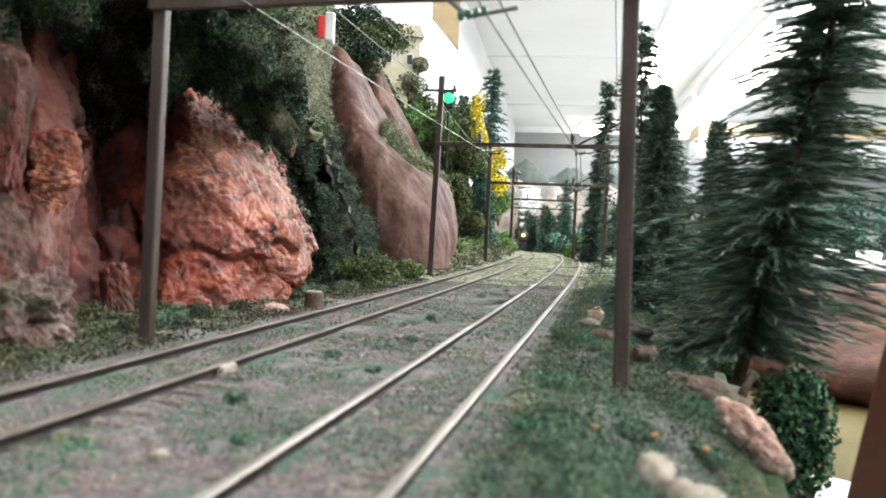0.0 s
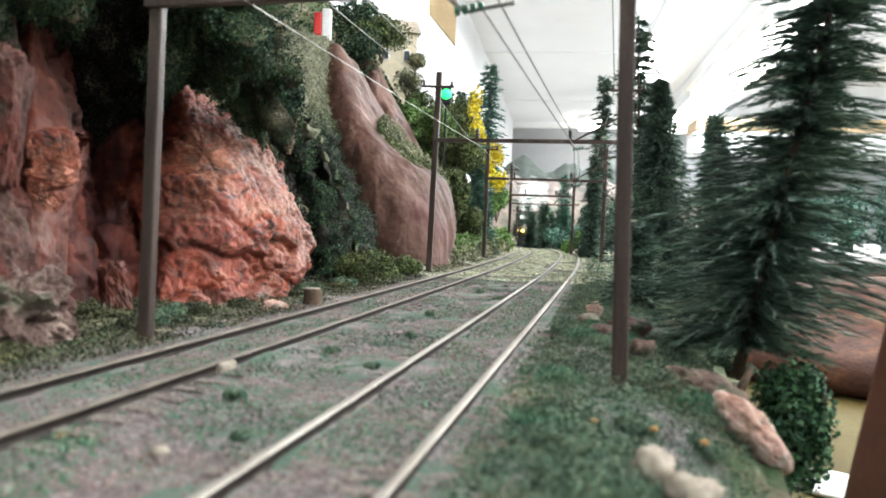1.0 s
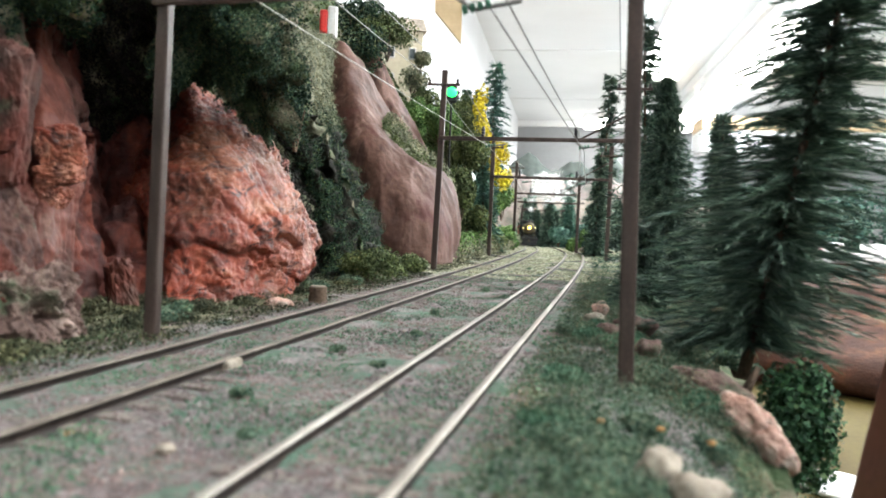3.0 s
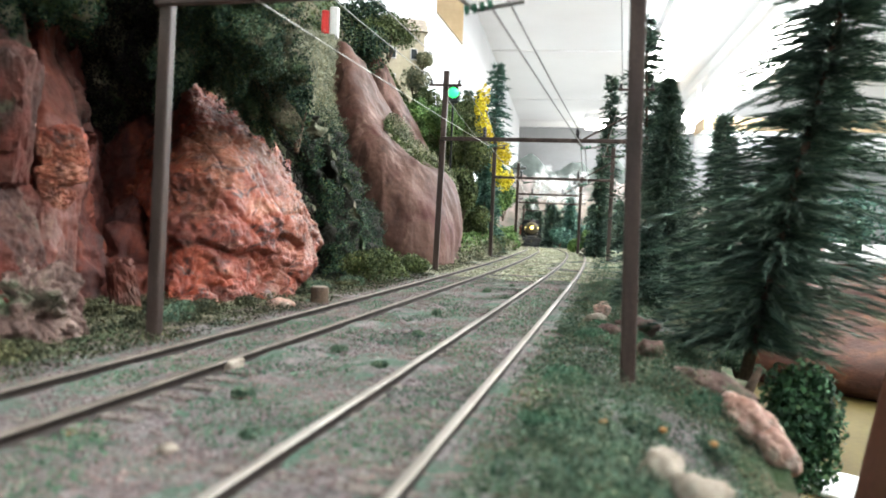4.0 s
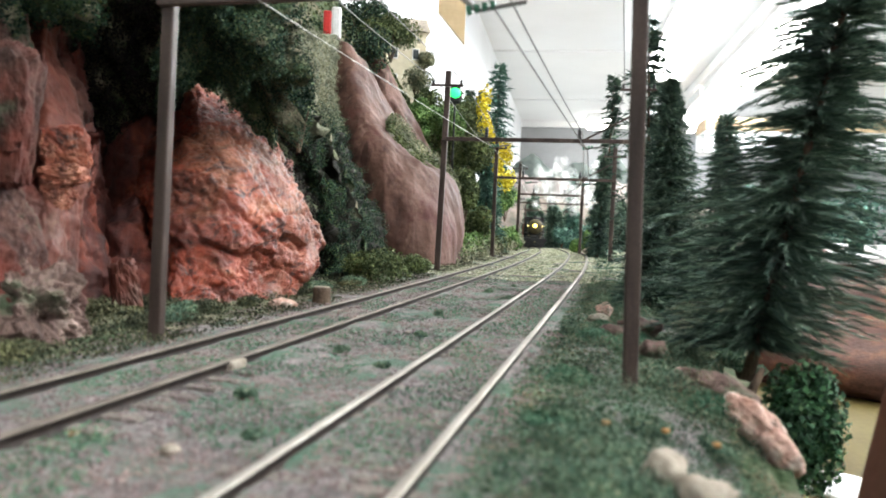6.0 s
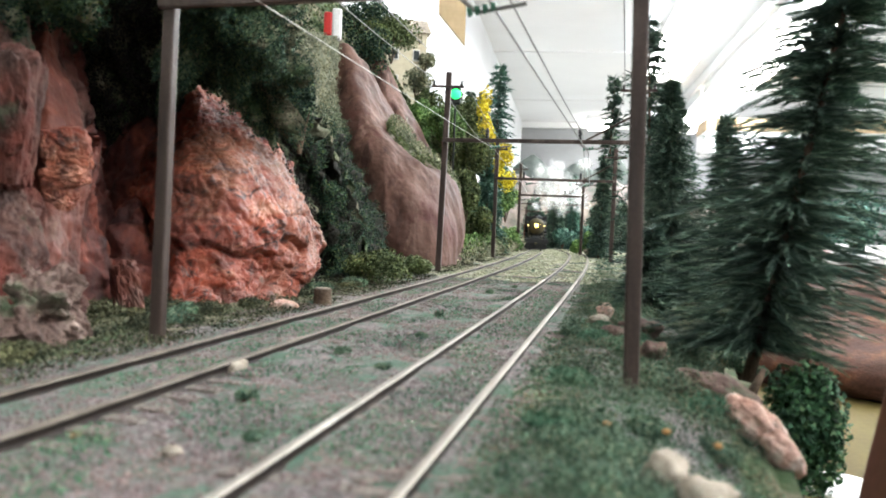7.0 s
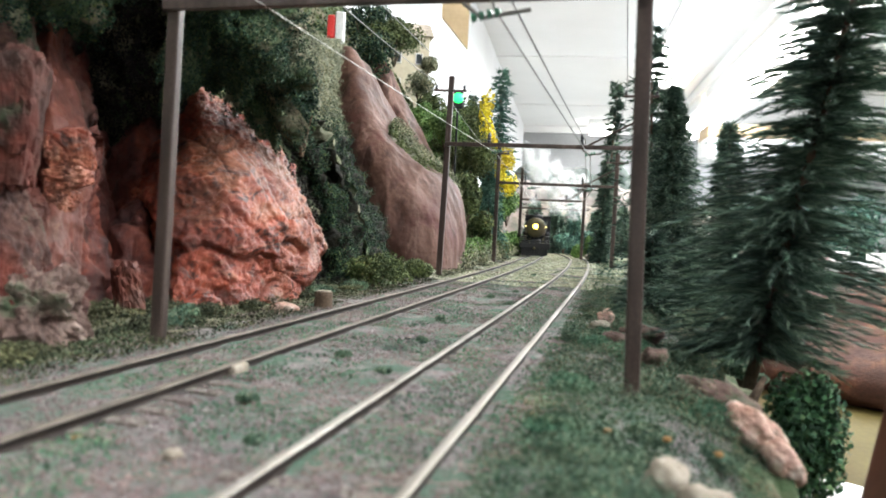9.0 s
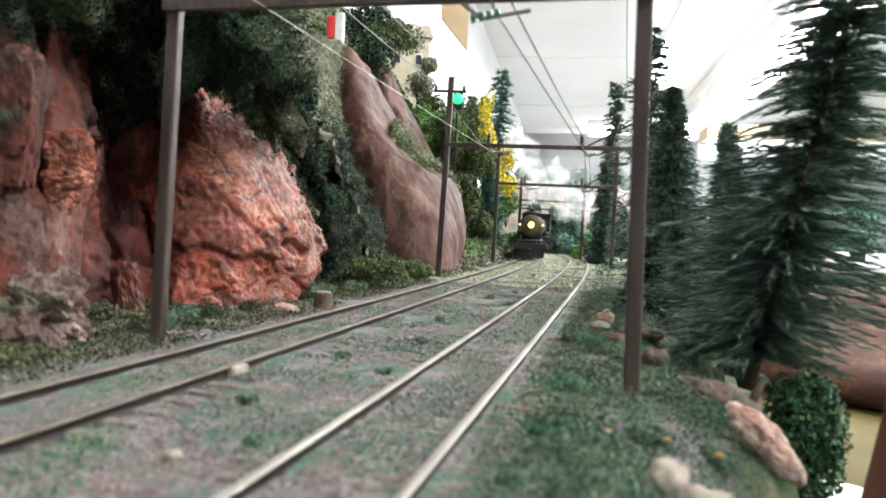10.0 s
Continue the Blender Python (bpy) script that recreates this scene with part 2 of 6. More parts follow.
def red_rock_material():
    m, nt, b = nodes_of("red_sandstone")
    dip = (0.7, 0.9, 1.5)
    big = noise_node(nt, 34, 6, 0.62, dip, 0.8)
    col = ramp(nt, big, [(0.26, (0.045, 0.012, 0.009)), (0.4, (0.14, 0.027, 0.015)), (0.5, (0.27, 0.05, 0.024)), (0.6, (0.36, 0.085, 0.042)), (0.72, (0.44, 0.18, 0.105))])
    brown = ramp(nt, noise_node(nt, 22, 4, 0.6), [(0.52, (0, 0, 0)), (0.66, (0.75, 0.75, 0.75))])
    col = mix(nt, brown, col, (0.2, 0.085, 0.045))
    fine = noise_node(nt, 460, 6, 0.7, None, 1.0)
    col = mix(nt, 0.75, col, ramp(nt, fine, [(0.3, (0.2, 0.18, 0.17)), (0.55, (0.52, 0.5, 0.48)), (0.74, (0.82, 0.78, 0.74))]), "OVERLAY")
    pale = ramp(nt, noise_node(nt, 62, 7, 0.75, (0.8, 1, 2.0), 1.4), [(0.56, (0, 0, 0)), (0.7, (0.8, 0.8, 0.8))])
    col = mix(nt, pale, col, (0.5, 0.24, 0.15))
    grey = ramp(nt, noise_node(nt, 130, 6, 0.7), [(0.6, (0, 0, 0)), (0.68, (0.6, 0.6, 0.6))])
    col = mix(nt, grey, col, (0.17, 0.15, 0.115))
    cracks = ramp(nt, noise_node(nt, 80, 8, 0.7, (0.9, 1, 1.4), 2.2), [(0.4, (1, 1, 1)), (0.47, (0, 0, 0))])
    col = mix(nt, cracks, col, (0.055, 0.016, 0.012))
    link(nt, col, b.inputs["Base Color"])
    b.inputs["Roughness"].default_value = 0.38
    b.inputs["Specular IOR Level"].default_value = 0.5
    bump(nt, b, fine, 0.8, 0.0014)
    return m


M_RED = red_rock_material()
# dark red rock, its colours lowered further for the shade in the cleft
M_DARKRED = surface("shaded_dark_red_rock", [(0.3, (0.02, 0.007, 0.006)), (0.5, (0.085, 0.018, 0.012)), (0.7, (0.22, 0.05, 0.027))], 70, 0.65, 500, 0.5, 0.8, 0.0012, stretch=(1.4, 1.4, 0.35),
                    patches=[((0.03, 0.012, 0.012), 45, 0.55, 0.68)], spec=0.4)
M_REDCOL = surface("dull_red_rock", [(0.3, (0.04, 0.0128, 0.0096)), (0.5, (0.104, 0.0272, 0.0168)), (0.7, (0.184, 0.048, 0.0272))], 55, 0.6, 400, 0.4, 0.5, 0.001, stretch=(1, 1, 0.4),
                   patches=[((0.08, 0.0496, 0.04), 45, 0.56, 0.68), ((0.24, 0.12, 0.08), 90, 0.64, 0.72)], spec=0.4)
M_REDPALE = surface("weathered_orange_rock", [(0.3, (0.14, 0.035, 0.02)), (0.5, (0.3, 0.1, 0.06)), (0.7, (0.48, 0.25, 0.17))], 110, 0.5, 500, 0.5, 0.8, 0.0012, patches=[((0.1, 0.03, 0.02), 80, 0.56, 0.66)])
M_SCREE = surface("grey_pink_scree", [(0.3, (0.06, 0.036, 0.03)), (0.5, (0.15, 0.095, 0.08)), (0.7, (0.28, 0.205, 0.175))], 110, 0.9, 500, 0.7, 1.0, 0.002, patches=[((0.06, 0.08, 0.045), 60, 0.56, 0.66)])
M_GREYRED = surface("grey_red_rock", [(0.3, (0.017, 0.008, 0.006)), (0.47, (0.06, 0.026, 0.02)), (0.62, (0.11, 0.056, 0.045)), (0.78, (0.24, 0.165, 0.135))], 60, 0.8, 500, 0.75, 1.0, 0.002,
                    patches=[((0.115, 0.023, 0.014), 26, 0.46, 0.6), ((0.022, 0.011, 0.009), 38, 0.55, 0.66), ((0.04, 0.055, 0.03), 60, 0.6, 0.68)])
M_BROWN = surface("brown_plaster_rock", [(0.28, (0.0417, 0.0169, 0.0124)), (0.45, (0.0795, 0.0348, 0.0248)), (0.6, (0.124, 0.0607, 0.0442)), (0.75, (0.195, 0.108, 0.0828))], 26, 0.7, 380, 0.35, 0.4, 0.001, stretch=(1, 1, 0.45),
                  patches=[((0.0867, 0.0264, 0.0213), 24, 0.55, 0.68), ((0.0505, 0.0211, 0.0153), 40, 0.56, 0.7), ((0.0471, 0.019, 0.0133), 75, 0.54, 0.66, (1, 1, 0.16)), ((0.222, 0.132, 0.105), 70, 0.6, 0.72, (1, 1, 0.22))])


def smoke_material():
    m, nt, b = nodes_of("white_smoke")
    nt.nodes.remove(b)
    out = nt.nodes["Material Output"]
    d, tl, tr = (nt.nodes.new("ShaderNodeBsdf" + k) for k in ("Diffuse", "Translucent", "Transparent"))
    d.inputs[0].default_value = tl.inputs[0].default_value = (0.98, 0.98, 0.98, 1)
    both, veil = nt.nodes.new("ShaderNodeMixShader"), nt.nodes.new("ShaderNodeMixShader")
    both.inputs[0].default_value = 0.5
    link(nt, d.outputs[0], both.inputs[1])
    link(nt, tl.outputs[0], both.inputs[2])
    f = ramp(nt, noise_node(nt, 90, 5, 0.6, None, 0.6), [(0.36, (0.01, 0.01, 0.01)), (0.62, (0.175, 0.175, 0.175))])
    link(nt, f, veil.inputs[0])
    link(nt, tr.outputs[0], veil.inputs[1])
    link(nt, both.outputs[0], veil.inputs[2])
    link(nt, veil.outputs[0], out.inputs["Surface"])
    return m


M_SMOKE = smoke_material()

# ---------------------------------------------------------------- mesh tools
rng = np.random.default_rng(7)


def mesh_np(name, verts, faces, materials, smooth=False, slots=None):
    """A mesh from arrays: verts (n, 3), faces (m, 3 or 4)."""
    me = bpy.data.meshes.new(name)
    verts, faces = np.asarray(verts, dtype=np.float32), np.asarray(faces, dtype=np.int32)
    k = faces.shape[1]
    me.vertices.add(len(verts))
    me.vertices.foreach_set("co", verts.ravel())
    me.loops.add(faces.size)
    me.loops.foreach_set("vertex_index", faces.ravel())
    me.polygons.add(len(faces))
    me.polygons.foreach_set("loop_start", np.arange(0, faces.size, k, dtype=np.int32))
    me.polygons.foreach_set("loop_total", np.full(len(faces), k, dtype=np.int32))
    if slots is not None:
        me.polygons.foreach_set("material_index", np.asarray(slots, dtype=np.int32))
    me.update(calc_edges=True)
    for m in materials if isinstance(materials, (list, tuple)) else [materials]:
        me.materials.append(m)
    if smooth:
        me.polygons.foreach_set("use_smooth", [True] * len(faces))
    return me


def from_bm(name, bm, material, smooth=False):
    me = bpy.data.meshes.new(name)
    bmesh.ops.recalc_face_normals(bm, faces=bm.faces)
    bm.to_mesh(me)
    bm.free()
    me.materials.append(material)
    if smooth:
        me.polygons.foreach_set("use_smooth", [True] * len(me.polygons))
    return me


def part(name, data, parent, label="", m=None):
    ob = new(name, data)
    ob.parent = parent
    if m is not None:
        ob.matrix_basis = m
    if label:
        tagged(ob, label)
    return ob


def thing(name, label, category, m=None, group="", kind="", data=None):
    ob = new(name, data)
    if m is not None:
        ob.matrix_basis = m
    return tagged(ob, label, category, group, kind)


def box_bm(sx, sy, sz, at=(0, 0, 0), bevel=0.0, bm=None, turn=None):
    """A box of that size with its centre at `at`, edges bevelled."""
    own = bmesh.new()
    bmesh.ops.create_cube(own, size=1.0, matrix=Matrix.Diagonal((sx, sy, sz, 1)))
    if bevel:
        bmesh.ops.bevel(own, geom=own.edges[:], offset=bevel, segments=2, affect="EDGES", profile=0.5)
    mt = Matrix.Translation(at) @ (turn if turn is not None else Matrix.Identity(4))
    bmesh.ops.transform(own, matrix=mt, verts=own.verts)
    if bm is None:
        return own
    tmp = bpy.data.meshes.new("tmp")
    own.to_mesh(tmp)
    own.free()
    bm.from_mesh(tmp)
    bpy.data.meshes.remove(tmp)
    return bm


def cone_bm(r1, r2, a, b, seg=16, bm=None):
    """A tapered cylinder from point a (radius r1) to point b (radius r2)."""
    bm = bm or bmesh.new()
    a, b = Vector(a), Vector(b)
    d = b - a
    m = Matrix.Translation((a + b) / 2) @ d.to_track_quat("Z", "Y").to_matrix().to_4x4()
    bmesh.ops.create_cone(bm, cap_ends=True, segments=seg, radius1=r1, radius2=max(r2, 1e-6), depth=d.length, matrix=m)
    return bm


def lathe_bm(profile, seg=24, axis="Z"):
    """A turned body: profile of (radius, height)."""
    bm = bmesh.new()
    rings = []
    for r, h in profile:
        ring = []
        for i in range(seg):
            a = 2 * math.pi * i / seg
            p = (r * math.cos(a), r * math.sin(a), h)
            ring.append(bm.verts.new(p if axis == "Z" else (p[0], p[2], p[1])))
        rings.append(ring)
    for r0, r1 in zip(rings, rings[1:]):
        for i in range(seg):
            bm.faces.new((r0[i], r0[(i + 1) % seg], r1[(i + 1) % seg], r1[i]))
    bm.faces.new(rings[0])
    bm.faces.new(rings[-1])
    return bm


def tube_mesh(name, pts, radius, material, seg=6):
    """A wire through points."""
    pts = np.asarray(pts, float)
    d = np.gradient(pts, axis=0)
    d /= np.linalg.norm(d, axis=1)[:, None]
    side = np.cross(d, (0, 0, 1.0))
    side /= np.linalg.norm(side, axis=1)[:, None] + 1e-9
    up = np.cross(side, d)
    a = np.arange(seg) * 2 * np.pi / seg
    v = pts[:, None, :] + radius * (np.cos(a)[None, :, None] * side[:, None, :] + np.sin(a)[None, :, None] * up[:, None, :])
    n = len(pts)
    f = [(i * seg + j, i * seg + (j + 1) % seg, (i + 1) * seg + (j + 1) % seg, (i + 1) * seg + j) for i in range(n - 1) for j in range(seg)]
    return mesh_np(name, v.reshape(-1, 3), f, material, True)


def fbm(p, scale, octaves=4, seed=0.0):
    """Fractal noise for points (n, 3), about -1 to 1."""
    out = np.empty(len(p))
    for i, q in enumerate(p):
        out[i] = noise.fractal(Vector((q[0] * scale + seed, q[1] * scale - seed, q[2] * scale + 2 * seed)), 1.0, 2.0, octaves)
    return out


def ridged(p, scale, octaves=4, seed=0.0):
    out = np.empty(len(p))
    for i, q in enumerate(p):
        out[i] = noise.ridged_multi_fractal(Vector((q[0] * scale + seed, q[1] * scale - seed, q[2] * scale + 2 * seed)), 1.0, 2.1, octaves, 1.0, 2.0)
    return out


def unit(v):
    return v / (np.linalg.norm(v, axis=-1, keepdims=True) + 1e-12)


def leaves(points, normals, size, spread=0.8, jitter=0.0, slender=0.7):
    """Small folded leaves at the points: four corners each, tilted at random about the normals."""
    n = len(points)
    nn = unit(normals + spread * rng.normal(size=(n, 3)))
    t = unit(np.cross(nn, rng.normal(size=(n, 3))))
    b = np.cross(nn, t)
    s = size * (0.6 + 0.8 * rng.random((n, 1)))
    p = points + jitter * rng.normal(size=(n, 3))
    w = s * slender * 0.5
    v = np.stack([p - t * s * 0.5, p + b * w + nn * s * 0.12, p + t * s * 0.5, p - b * w + nn * s * 0.12], 1).reshape(-1, 3)
    f = np.arange(4 * n).reshape(n, 4)
    return v, f


def stones_np(points, size):
    """Chips of stone: irregular squashed octahedra."""
    n = len(points)
    base = np.array([(1, 0, 0), (0, 1, 0), (-1, 0, 0), (0, -1, 0), (0, 0, 0.7), (0, 0, -0.5)], float)
    a = rng.random(n) * 6.283
    c, s = np.cos(a), np.sin(a)
    scale = size * (0.5 + rng.random((n, 1, 1)) ** 2 * 1.1) * (0.7 + 0.6 * rng.random((n, 6, 1)))
    v = base[None] * scale
    x = v[..., 0] * c[:, None] - v[..., 1] * s[:, None]
    y = v[..., 0] * s[:, None] + v[..., 1] * c[:, None]
    v = np.stack([x, y, v[..., 2]], -1) + points[:, None, :]
    f = np.array([(0, 1, 4), (1, 2, 4), (2, 3, 4), (3, 0, 4), (1, 0, 5), (2, 1, 5), (3, 2, 5), (0, 3, 5)])
    return v.reshape(-1, 3), (f[None] + 6 * np.arange(n)[:, None, None]).reshape(-1, 3)


def blob_points(n, rx, ry, rz, lumps=9, core=0.55):
    """Points and normals over a lumpy bush: smaller balls set round a body."""
    c = unit(rng.normal(size=(lumps, 3))) * (0.25 + 0.5 * rng.random((lumps, 1)))
    c[:, 2] = np.abs(c[:, 2]) * 0.9
    r = 0.28 + 0.3 * rng.random(lumps)
    k = rng.integers(0, lumps, n)
    d = unit(rng.normal(size=(n, 3)))
    p = c[k] + d * r[k][:, None] * (core + (1 - core) * rng.random((n, 1)) ** 0.4)
    return p * np.array([rx, ry, rz]), unit(d + 0.3 * p)


def bush(name, label, at, r, n, material, leaf=0.0011, category="bush", lumps=9, group="", flat=1.0):
    """A bush: a few woody stems and a crown of many small leaves."""
    top = thing(name, label, category, pose(*at, 0, 0, float(rng.random() * 360)), group)
    rx, ry, rz = (r, r, r) if isinstance(r, (int, float)) else r
    n, leaf = int(n * 1.8), leaf * 1.2
    p, nn = blob_points(n, rx, ry, rz * flat, lumps)
    part("crown", mesh_np("crown", *leaves(p, nn, leaf), material), top)
    bm = bmesh.new()
    for i in range(4):
        a = i * 1.7
        cone_bm(0.0009, 0.0003, (0, 0, -rz * 0.75), (rx * 0.3 * math.cos(a), ry * 0.3 * math.sin(a), rz * 0.1), 5, bm)
    part("stem", from_bm("stem", bm, M_BARK), top, "thin woody stems")
    return top


def bristle_fir(name, label, base, tip, radius, whorls, arms, needles, material, droop=0.25, length=0.006, group="", shape=0.85, start=0.1, width=0.0005, ragged=0.2, fan=0.45, layer=0.7, low=1.0, short=0.0):
    """A bottle-brush fir: a tapered trunk, whorls of drooping arms, and needles set along each arm."""
    base, tip = np.array(base, float), np.array(tip, float)
    top = thing(name, label, "tree", pose(*base), group)
    ax = tip - base
    h = np.linalg.norm(ax)
    part("trunk", from_bm("trunk", cone_bm(0.001 * h / 0.1, 0.0004, (0, 0, -0.002), ax * 0.97, 8), M_BARK, True), top, "thin brown trunk")
    W = np.repeat(np.arange(whorls), arms)
    f = start + (1 - start) * ((W + layer * rng.random(len(W))) / whorls) ** 1.25
    a = rng.random(len(W)) * 2 * np.pi
    L = radius * ((1 - f) ** shape) * (1 - ragged + 2 * ragged * rng.random(len(W))) + 0.03 * radius
    L *= np.minimum(1.0, low + 5 * (f - start))
    inner = rng.random(len(W)) < short
    L[inner] *= 0.4
    f[inner] = start + (0.97 - start) * rng.random(int(inner.sum())) ** 1.2
    out = np.stack([np.cos(a), np.sin(a), np.zeros_like(a)], 1)
    root = ax[None] * f[:, None]
    u = np.tile(np.linspace(0.0, 1.0, needles) ** 1.3, len(W))
    i = np.repeat(np.arange(len(W)), needles)
    p = root[i] + out[i] * (L[i] * u)[:, None]
    p[:, 2] += -droop * L[i] * u ** 1.5 + 0.06 * L[i] * np.sin(u * 3)
    d = unit(out[i] * 1.0 + fan * rng.normal(size=p.shape) + np.array([0, 0, -0.12]))
    ln = length * (0.6 + 0.7 * rng.random((len(p), 1))) * (1.15 - 0.5 * u[:, None])
    sd = unit(np.cross(d, rng.normal(size=p.shape))) * width
    v = np.stack([p - sd, p + sd, p + d * ln], 1).reshape(-1, 3)
    part("foliage", mesh_np("foliage", v, np.arange(len(v)).reshape(-1, 3), material), top)
    # the arms themselves, as thin three-sided twigs
    e = root + out * L[:, None]
    e[:, 2] += -droop * L
    s = np.cross(out, (0, 0, 1.0)) * 0.0004
    zv = np.array([0, 0, 0.0004])
    tv = np.stack([root - s, root + s, root + zv, e], 1).reshape(-1, 3)
    q = 4 * np.arange(len(W))[:, None]
    tf = np.concatenate([q + np.array([[0, 1, 3]]), q + np.array([[1, 2, 3]]), q + np.array([[2, 0, 3]])])
    part("branchwork", mesh_np("branchwork", tv, tf, material), top, "thin dark twigs")
    return top


def catmull(P, n):
    """Resample a polyline (k, 3) smoothly to n points."""
    P = np.asarray(P, float)
    Q = np.concatenate([[2 * P[0] - P[1]], P, [2 * P[-1] - P[-2]]])
    t = np.linspace(0, len(P) - 1 - 1e-9, n)
    i = t.astype(int)
    u = (t - i)[:, None]
    a, b, c, d = Q[i], Q[i + 1], Q[i + 2], Q[i + 3]
    return 0.5 * (2 * b + (c - a) * u + (2 * a - 5 * b + 4 * c - d) * u ** 2 + (3 * b - a - 3 * c + d) * u ** 3)


def loft(rows, nu, nv):
    """A smooth sheet through rows of points in millimetres, each row along the face, rows from the foot up."""
    R = np.array([catmull(np.array(r, float) * MM, nu) for r in rows])
    return np.array([catmull(R[:, i], nv) for i in range(nu)])       # (nu, nv, 3)


def grid_faces(nu, nv):
    i, j = np.meshgrid(np.arange(nu - 1), np.arange(nv - 1), indexing="ij")
    a = (i * nv + j).ravel()
    return np.stack([a, a + nv, a + nv + 1, a + 1], 1)


def sheet_normals(S):
    n = unit(np.cross(np.gradient(S, axis=0), np.gradient(S, axis=1)))
    return n


def rock_face(name, label, rows, nu, nv, material, relief, category="rock face", kind="", back=25 * MM, smooth=True, parent=None):
    """A sculpted rock face with a back and depth; relief(points) gives how far it stands out."""
    S = loft(rows, nu, nv)
    N = sheet_normals(S)
    flat = S.reshape(-1, 3)
    S = (flat + N.reshape(-1, 3) * relief(flat)[:, None]).reshape(nu, nv, 3)
    # close it round the rim with a skirt that runs back into the hill
    rim = [(i, 0) for i in range(nu)] + [(nu - 1, j) for j in range(1, nv)] + [(i, nv - 1) for i in range(nu - 2, -1, -1)] + [(0, j) for j in range(nv - 2, 0, -1)]
    idx = np.array([i * nv + j for i, j in rim])
    inward = -N.reshape(-1, 3).mean(0)
    verts = S.reshape(-1, 3)
    skirt = verts[idx] + unit(inward) * back
    k = len(verts)
    m = len(idx)
    sk = np.stack([idx, k + np.arange(m), k + (np.arange(m) + 1) % m, np.roll(idx, -1)], 1)
    me = mesh_np(name, np.concatenate([verts, skirt]), np.concatenate([grid_faces(nu, nv), sk]), material, smooth)
    if parent:
        return part(name, me, parent, label), S, N
    return tagged(new(name, me), label, category, kind=kind), S, N

# ---------------------------------------------------------------- the line of the track
GAUGE, SPACING = 0.01725, 0.051
_s = np.linspace(-0.2, 2.6, 1401)
_k = 0.0292 + 0.2167 * np.clip((_s - 0.3) / 0.5, 0, 1) - 0.2071 * np.clip((_s - 0.8) / 0.4, 0, 1)
_th = radians(14.18) - np.concatenate([[0], np.cumsum(_k)[:-1]]) * 0.002
_th += np.interp(0.0, _s, np.cumsum(_k) * 0.002)
_x = np.cumsum(np.sin(_th)) * 0.002
_y = np.cumsum(np.cos(_th)) * 0.002
_x += -0.0574 - np.interp(0.0, _s, _x)
_y += 0.0 - np.interp(0.0, _s, _y)


def fall(y):
    """The line drops gently beyond a crest."""
    return -0.019 * np.maximum(0.0, y - 0.75)


def line(s, o):
    """The point at length s along the line and offset o to its right, at rail level, and the heading."""
    x, y, th = (np.interp(s, _s, a) for a in (_x, _y, _th))
    X, Y = x + o * np.cos(th), y - o * np.sin(th)
    return X, Y, fall(Y), th


def s_at(y):
    return np.interp(y, _y, _s)


def smooth(a):
    a = np.clip(a, 0, 1)
    return a * a * (3 - 2 * a)


def foot(y):
    """How far left of the line the hillside begins."""
    return 0.118 - 0.046 * smooth((y - 0.56) / 0.14)


def edge(y):
    """How far right of the line the board ends."""
    return 0.084 + 0.038 * smooth((y - 0.14) / 0.3)


def ground_z(s, o, X, Y):
    z = -0.0019 + fall(Y)
    rise = np.maximum(0, -o - foot(Y))
    z = z + np.minimum(1.55 * rise, 0.17 + 0.5 * rise)
    z = z + 0.004 * smooth((-o - 0.045) / 0.03) * smooth((Y - 0.3) / 0.1)
    # the right-hand shoulder falls away near the camera and rises a little farther on
    z = z - 0.55 * np.maximum(0, o - (edge(Y) - 0.032)) * (1 - smooth((Y - 0.22) / 0.2))
    z = z + 0.006 * smooth((o - 0.05) / 0.02) * smooth((Y - 0.08) / 0.06) * (1 - smooth((Y - 0.16) / 0.1))
    # ditch in the space between the tracks
    z = z - 0.0006 * np.exp(-(o / 0.009) ** 2)
    return z


def ground_rough(pts, o):
    """The unevenness of the ground: calm under the tracks, lumpier beside them."""
    rough = fbm(pts, 160, 4, 3.0) * 0.00055 + fbm(pts, 38, 3, 9.0) * 0.0009
    calm = np.exp(-((np.abs(o) - SPACING / 2) / 0.0075) ** 2)
    beside = smooth((o - 0.045) / 0.02) + smooth((-o - 0.05) / 0.02)
    return rough * (1 - 0.75 * calm) * (1 + 1.6 * beside)


